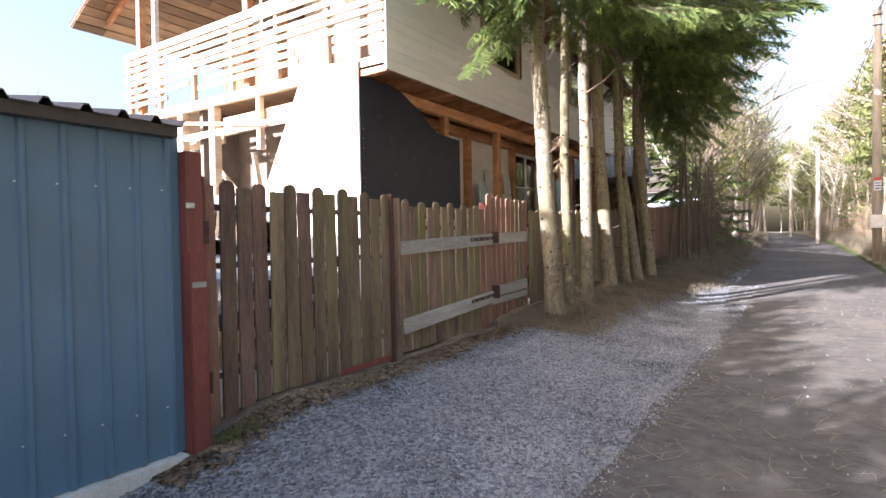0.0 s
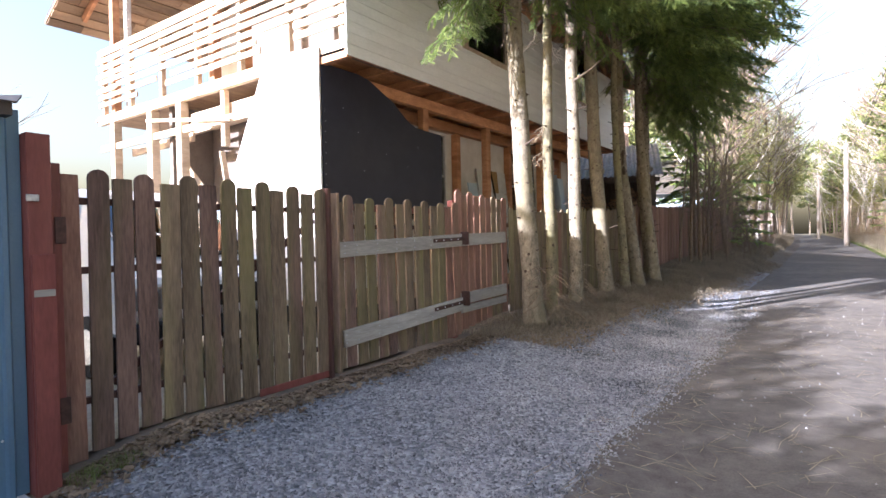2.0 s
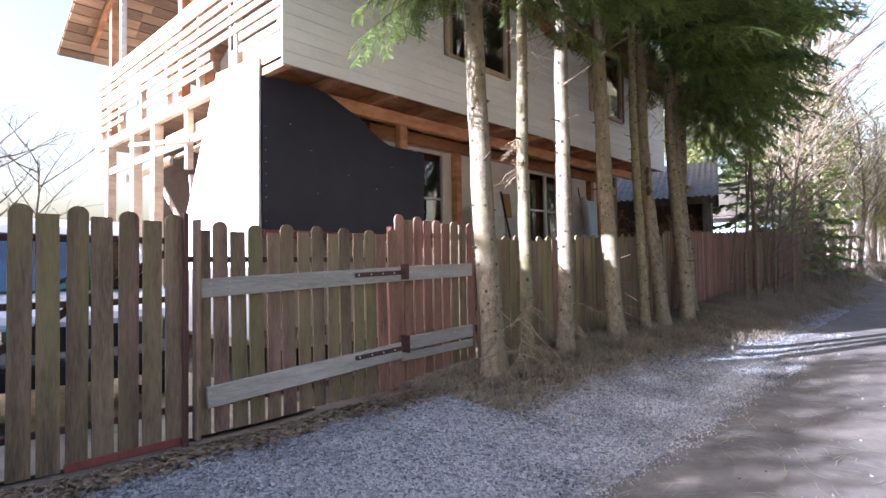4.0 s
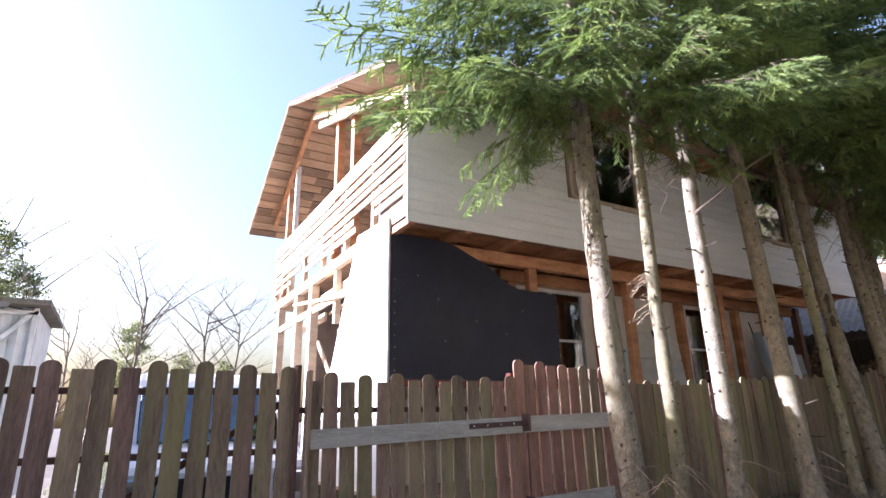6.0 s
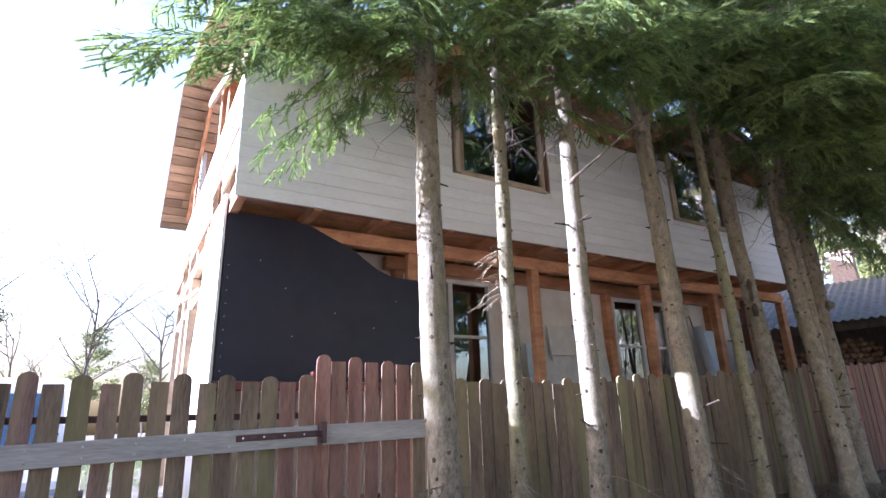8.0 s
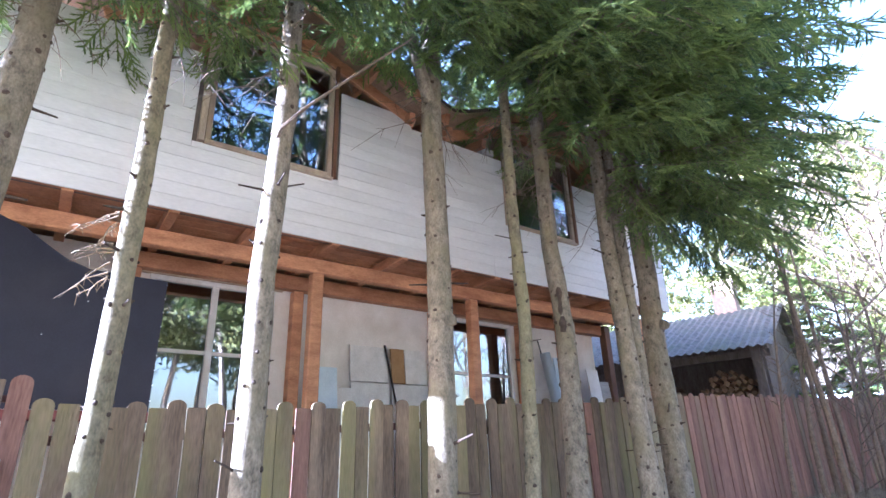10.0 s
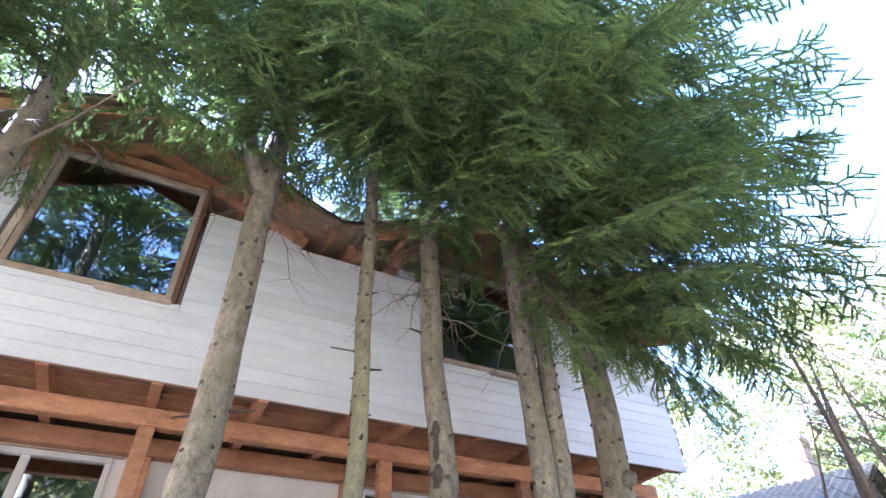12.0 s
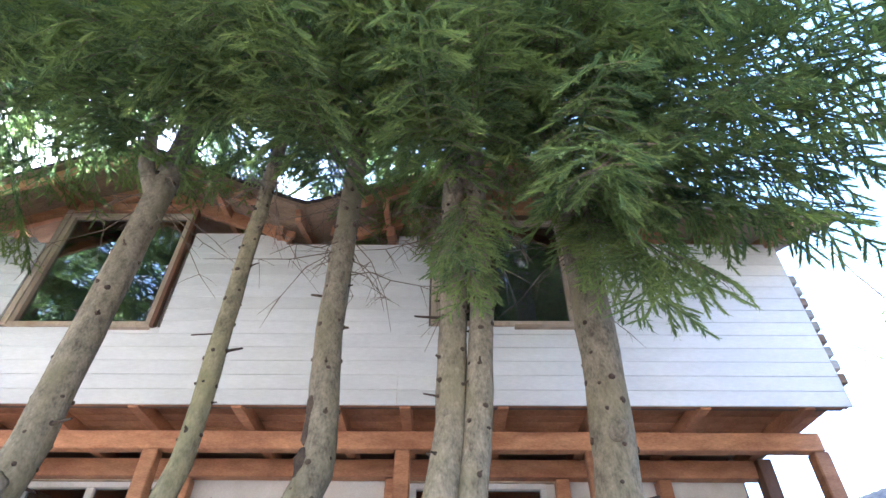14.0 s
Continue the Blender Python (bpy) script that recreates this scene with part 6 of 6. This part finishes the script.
for x in (SX0 + 0.1, -10.0, -7.4, SX1 - 0.1):
    bm = bmesh.new()
    box(bm, x - 0.08, x + 0.08, SY - 0.08, SY + 0.08, 0.2, 3.36)
    lpart("post", bm, OLD_WOOD)
bm = bmesh.new()
box(bm, SX0, SX1 + 0.15, SY - 0.06, SY + 0.06, 3.2, 3.34)
lpart("eave_beam", bm, OLD_WOOD)
bm = bmesh.new()
box(bm, SX0, SX1, SY + 2.2, SY + 2.3, 0.2, 4.4)
lpart("back_wall", bm, OLD_WOOD)
for k in range(24):
    bm = bmesh.new()
    y = SY + 0.1 + k * 0.3
    box(bm, SX1 - 0.02, SX1 + 0.03, y, y + 0.29, 0.2, 4.83 - abs(y - SY - 3.6) * 0.4 - 0.1)
    lpart("wall_board", bm, OLD_WOOD)
bm = bmesh.new()
box(bm, -9.3, -9.24, SY + 0.5, SY + 0.6, 0.5, 3.1)
box(bm, -8.3, -8.24, SY + 0.5, SY + 0.6, 0.5, 3.1)
box(bm, -9.24, -8.3, SY + 0.5, SY + 0.6, 3.0, 3.1)
lpart("door_frame", bm, OLD_WOOD)
bm = bmesh.new()
box(bm, -5.8, -5.25, SY + 3.5, SY + 4.1, 4.7, 5.72)
box(bm, -5.85, -5.2, SY + 3.45, SY + 4.15, 5.72, 5.84)
lpart("chimney", bm, BRICK_WHITE, "whitewashed brick chimney")
bm = bmesh.new()
r8 = random.Random(8)
pile = thing("firewood_pile", "stack of split firewood inside the open shed", "firewood", kind="stuff", at=(-6.2, SY + 0.9, 0.5))
for i in range(24):
    for j in range(23):
        x, z = -7.4 + i * 0.12 + (j % 2) * 0.06 + r8.uniform(-0.02, 0.02), 0.55 + j * 0.118
        if z > 2.85 + 0.25 * math.sin(i * 0.45) + r8.uniform(-0.12, 0.12):
            continue
        q = r8.uniform(0.8, 1.15)
        tube(bm, [(x, SY + 0.5 + r8.uniform(-0.09, 0.09), z), (x + r8.uniform(-0.03, 0.03), SY + 1.1, z)], [0.062 * q, 0.058 * q], r8.choice((3, 4, 4, 5)))
ob = part("logs", bm, LOG_END, pile)
ob.matrix_parent_inverse = Matrix.Translation(-pile.location)
for ob in (logs, pile):
    ob.matrix_world = SHED_TURN @ Matrix.Translation(ob.location)
# white boarded building beyond the shed
far_house = thing("far_house", "pale boarded house beyond the woodshed", "house", at=(-6.5, 30.5, 0.4))
for k in range(14):
    bm = bmesh.new()
    box(bm, -3.5, 2.0, -0.03, 0.0, 0.2 + k * 0.22, 0.2 + k * 0.22 + 0.21)
    part("wall_plank", bm, PALE_BLUE, far_house)
bm = bmesh.new()
beam(bm, (-3.7, -0.4, 3.2), (2.2, -0.4, 3.2), 0.3, 0.05)
box(bm, -3.6, 2.1, 0.0, 5.0, 0.1, 3.2)
part("body", bm, OLD_WOOD, far_house)
bm = bmesh.new()
q = [bm.verts.new(p) for p in ((-3.8, -0.6, 3.25), (2.3, -0.6, 3.25), (2.3, 2.5, 5.2), (-3.8, 2.5, 5.2), (-3.8, 5.5, 3.25), (2.3, 5.5, 3.25))]
bm.faces.new(q[:4])
bm.faces.new((q[3], q[2], q[5], q[4]))
bmesh.ops.solidify(bm, geom=bm.faces[:], thickness=0.06)
part("roof", bm, SLATE, far_house)

# ---------------------------------------------------------------- van, barrel and pale shed in the yard
van = thing("van", "white van with teal-tinted windscreen parked nose to the fence", "van", at=(-6.9, 3.62, ground_z(-6.9, 3.62)))
van.rotation_euler = (0, 0, radians(-90))
van.scale = (1.0, 1.0, 0.9)
bm = bmesh.new()
side = [(-2.3, 0.45), (2.15, 0.45), (2.3, 0.7), (2.28, 1.05), (1.75, 1.22), (1.2, 1.95), (0.95, 2.08), (-2.15, 2.08), (-2.3, 1.9)]
la = [bm.verts.new((0.85 - 0.13 * max(0, z - 1.1), y, z)) for y, z in side]
lb = [bm.verts.new((-0.85 + 0.13 * max(0, z - 1.1), y, z)) for y, z in side]
bm.faces.new(la), bm.faces.new(lb)
for i in range(len(la)):
    j = (i + 1) % len(la)
    bm.faces.new((la[i], la[j], lb[j], lb[i]))
soften(bm, 0.05)
body = part("body", bm, CAR_WHITE, van)
for y0, y1 in ((-2.1, -0.9), (-0.8, 0.1), (0.2, 1.05)):
    bm = bmesh.new()
    box(bm, 0.78, 0.84, y0, y1, 1.3, 1.92)
    part("side_window", bm, CAR_GLASS, van)
bm = bmesh.new()
beam(bm, Vector((0, 1.735, 1.27)), Vector((0, 1.27, 1.885)), 1.36, 0.03, up=(0, 0.73, 0.55))
soften(bm, 0.01)
part("windscreen", bm, CAR_GLASS, van, "teal-tinted windscreen")
for wx in (-0.3, 0.3):
    bm = bmesh.new()
    beam(bm, (wx, 1.79, 1.26), (wx - 0.42, 1.63, 1.47), 0.018, 0.018)
    part("wiper", bm, RUBBER, van)
box_part("grille", (-0.45, 0.45, 2.27, 2.31, 0.72, 0.95), RUBBER, van, "dark front grille", 0.01)
box_part("bumper", (-0.84, 0.84, 2.24, 2.38, 0.42, 0.62), RUBBER, van, "dark plastic bumper", 0.02)
for y in (-1.5, 1.5):
    for s in (-0.8, 0.8):
        bm = bmesh.new()
        tube(bm, [(s - 0.1, y, 0.33), (s + 0.1, y, 0.33)], [0.33, 0.33], 20)
        wh = part("wheel", bm, RUBBER, van)
        bm = bmesh.new()
        tube(bm, [(s - 0.11, y, 0.33), (s + 0.11, y, 0.33)], [0.19, 0.19], 16)
        part("rim", bm, STEEL, wh)
for hx in (-0.67, 0.67):
    box_part("headlight", (hx - 0.17, hx + 0.17, 2.2, 2.315, 0.75, 0.97), GLASS, van, "", 0.02)
tube_g = thing("green_tube", "bright green plastic tube standing beside the van", "tube", at=(-7.5, 2.56, ground_z(-7.5, 2.56)))
bm = bmesh.new()
tube(bm, [(0, 0, 0), (0, 0, 0.9), (0, 0, 1.9)], [0.12, 0.12, 0.12], 14)
part("body", bm, GREEN_PLASTIC, tube_g, smooth=True)
ys_shed = thing("yard_shed", "pale grey corrugated shed with diagonal bracing in the yard", "shed", at=(-12.5, -0.75, 0.15))
bm = bmesh.new()
n = 60
lo = [bm.verts.new((0.03 * math.sin(k * 1.6), -2.5 + 4.4 * k / n, 0)) for k in range(n + 1)]
hi = [bm.verts.new((0.03 * math.sin(k * 1.6), -2.5 + 4.4 * k / n, 3.6)) for k in range(n + 1)]
for k in range(n):
    bm.faces.new((lo[k], lo[k + 1], hi[k + 1], hi[k]))
box(bm, -2.5, -0.1, -2.5, 1.9, 0, 3.55)
part("cladding", bm, PALE_GREY, ys_shed)
for a, b in (((0.07, 1.85, 0.0), (0.07, 1.85, 3.6)), ((0.07, 0.9, 2.4), (0.07, 1.8, 3.5)), ((0.07, 0.85, 0.0), (0.07, 0.85, 3.6)), ((0.07, -2.5, 3.5), (0.07, 1.9, 3.5)), ((0.07, -0.1, 3.5), (0.07, 0.8, 2.0))):
    beam_part("brace", a, b, 0.05, 0.09, FRAME_WHITE, ys_shed)
bm = bmesh.new()
box(bm, -2.8, 0.4, -2.7, 2.1, 3.62, 3.72)
part("roof", bm, SLATE, ys_shed)

# ---------------------------------------------------------------- poles and cables
def pole(name, label, x, y, tall, r0, group="utility poles"):
    t = thing(name, label, "pole", group, at=(x, y, ground_z(x, y)))
    bm = bmesh.new()
    tube(bm, [(0, 0, -0.2), (0, 0, tall * 0.5), (0.02, 0, tall)], [r0, r0 * 0.9, r0 * 0.75], 12)
    part("shaft", bm, POLE_WOOD, t, smooth=True)
    return t


p1 = pole("utility_pole", "weathered wooden utility pole with meter box and small signs", 2.22, 24.0, 9.6, 0.145)
box_part("meter_box", (-0.22, 0.2, -0.42, -0.16, 1.25, 1.7), FRAME_WHITE, p1, "white meter box", 0.01)
box_part("sign", (-0.1, 0.1, -0.195, -0.18, 2.9, 3.0), SIGN_RED, p1)
box_part("sign", (-0.1, 0.1, -0.195, -0.18, 2.55, 2.88), FRAME_WHITE, p1)
for k in range(3):
    box_part("print_bar", (-0.08, 0.08, -0.2, -0.196, 2.6 + k * 0.09, 2.64 + k * 0.09), SIGN_BLUE, p1)
beam_part("lamp_arm", (0.0, -0.05, 8.75), (0.22, -0.35, 9.1), 0.04, 0.04, STEEL, p1)
bm = bmesh.new()
tube(bm, [(0.15, -0.3, 9.06), (0.2, -0.45, 9.1), (0.24, -0.75, 9.12), (0.25, -0.85, 9.1)], [0.07, 0.13, 0.13, 0.06], 12)
part("lamp_head", bm, PALE_GREY, p1, "grey street lamp head", True)
for zc in (8.25, 8.6):
    bm = bmesh.new()
    tube(bm, [(-0.14, -0.12, zc), (0.02, -0.14, zc + 0.01), (0.16, -0.1, zc)], [0.02, 0.02, 0.02], 6)
    part("cable_clamp", bm, RUST, p1)
p2 = pole("utility_pole", "far pale utility pole beside the road", 0.7, 46.0, 6.8, 0.17)
p3 = pole("utility_pole", "far pale utility pole beside the road", -1.6, 72.0, 6.8, 0.17)
for k, (a, b) in enumerate((((2.35, 24, 8.9), (0.7, 46, 6.9)), ((0.7, 46, 6.9), (-1.6, 72, 7.3)), ((2.35, 24, 8.9), (4.2, -6, 8.0)), ((2.35, 24, 8.6), (0.7, 46, 6.6)))):
    a, b = Vector(a), Vector(b)
    bm = bmesh.new()
    pts = [a.lerp(b, i / 16) - Vector((0, 0, 0.7 * math.sin(math.pi * i / 16))) for i in range(17)]
    tube(bm, pts, [0.012] * 17, 5)
    tagged(part("cable", bm, CABLE), "black overhead cable between poles", "cable", "overhead cables")

# ---------------------------------------------------------------- loose ground cover
def scatter(name, label, cat, count, pick, shape, material, seed):
    r = np.random.RandomState(seed)
    v = []
    for k in range(count):
        x, y = pick(r)
        v.append(shape(r) + np.array((x, y, ground_z(x, y))))
    v = np.concatenate(v)
    ob = new(name, triangles(name, v, np.arange(len(v)).reshape(-1, 3), material))
    return tagged(ob, label, cat, kind="stuff")


def stone(r):
    p = r.normal(size=(4, 3)) * 0.3 + np.array(((1, 0, -0.3), (-0.5, 0.87, -0.3), (-0.5, -0.87, -0.3), (0, 0, 0.9)))
    p = p * r.uniform(0.005, 0.014) + np.array((0, 0, 0.006))
    return p[[0, 1, 3, 1, 2, 3, 2, 0, 3]]


def blade(tall, bend):
    def make(r):
        out = []
        for k in range(5):
            a = r.uniform(0, 6.283)
            h = tall * r.uniform(0.5, 1.1)
            d = np.array((math.cos(a), math.sin(a), 0)) * bend * h * r.uniform(0.4, 1.2)
            w = np.array((-math.sin(a), math.cos(a), 0)) * 0.004
            o = np.array((r.uniform(-0.05, 0.05), r.uniform(-0.05, 0.05), 0))
            mid = o + d * 0.4 + np.array((0, 0, h * 0.65))
            tip = o + d + np.array((0, 0, h * max(0.1, 1 - bend * 0.6)))
            out += [o - w, o + w, mid, mid - w * 0.7, mid + w * 0.7, tip]
        return np.array(out)
    return make


def dead_leaf(r):
    a = r.uniform(0, 6.283)
    s = r.uniform(0.015, 0.04)
    d, e = np.array((math.cos(a), math.sin(a), r.uniform(-0.3, 0.5))) * s, np.array((-math.sin(a), math.cos(a), r.uniform(-0.3, 0.5))) * s * 0.6
    z = np.array((0, 0, 0.012))
    return np.array((z - d, z - e, z + d, z - d, z + d, z + e + np.array((0, 0, 0.008))))


def stick(r):
    a, s = r.uniform(0, 6.283), r.uniform(0.04, 0.22)
    d, w = np.array((math.cos(a), math.sin(a), r.uniform(0, 0.15))) * s, np.array((-math.sin(a), math.cos(a), 0)) * 0.0045
    z, k = np.array((0, 0, 0.012)), np.array((-math.sin(a), math.cos(a), 0)) * s * r.uniform(-0.25, 0.25)
    return np.array((z - d - w, z - d + w, z + k - w * 0.7, z + k - w * 0.7, z - d + w, z + k + w * 0.7, z + k - w * 0.7, z + k + w * 0.7, z + d))


def gravel_spot(r):
    y = r.uniform(0.5, 11) if r.rand() < 0.85 else r.uniform(-2, 15)
    lo = -3.25 + 1.15 * step(5.8, 7.6, y) + 0.45 * step(9, 14, y)
    return lo + (-0.74 - lo) * r.beta(1.2, 1.0) + abs(r.normal()) * 0.07, y


def bank_spot(r):
    y = r.uniform(6.3, 24)
    lo, hi = -3.35, -2.15 + 0.5 * step(8, 14, y) + 0.2 * r.normal()
    return r.uniform(lo, max(lo + 0.1, hi)), y


scatter("gravel", "loose grey crushed stones on the shoulder", "gravel", 42000, gravel_spot, stone, PEBBLE, 1)
scatter("road_debris", "small pale stones strewn on the road", "stones", 500, lambda r: (r.uniform(-1.0, 1.7), r.uniform(0.5, 16)), stone, PEBBLE, 2)
scatter("dead_leaves", "brown dead leaves along the fence foot", "leaves", 24000, lambda r: (-3.3 + abs(r.normal()) * 0.16, r.uniform(1.3, 6.5)) if r.rand() < 0.35 else bank_spot(r), dead_leaf, DEAD_LEAF, 3)
scatter("twigs", "fallen twigs on the road and bank", "twigs", 4800, lambda r: bank_spot(r) if r.rand() < 0.7 else (r.uniform(-1, 1.8), r.uniform(0.5, 12)), stick, DRY_GRASS, 4)
scatter("dry_grass", "matted dry grass on the bank under the spruces", "grass", 9000, bank_spot, blade(0.15, 1.3), DRY_GRASS, 5)
scatter("tall_dry_grass", "tall dry grass and reeds on the far verge", "grass", 7000,
        lambda r: ((lambda y: (road_mid(y) + 1.9 + abs(r.normal()) * 1.6, y))(r.uniform(12, 80))), blade(0.85, 0.35), DRY_GRASS, 6)
scatter("verge_grass", "short green grass along the road edge", "grass", 3000,
        lambda r: ((lambda y: (road_mid(y) + 1.6 + r.rand() * 1.0, y))(r.uniform(12, 60))), blade(0.2, 0.5), GREEN_GRASS, 7)
scatter("fence_grass", "tufts of grass at the gate post", "grass", 60, lambda r: (-3.25 + r.rand() * 0.2, r.uniform(1.75, 2.1)), blade(0.08, 0.6), GREEN_GRASS, 8)
scatter("left_verge_grass", "dry grass along the far fence", "grass", 2600,
        lambda r: ((lambda y: (road_mid(y) - 2.2 - abs(r.normal()) * 0.8, y))(r.uniform(16, 80))), blade(0.5, 0.5), DRY_GRASS, 9)
scatter("lawn", "bright green grass beyond the yard", "grass", 3500, lambda r: (r.uniform(-34, -15), r.uniform(1.5, 9)), blade(0.3, 0.5), GREEN_GRASS, 10)
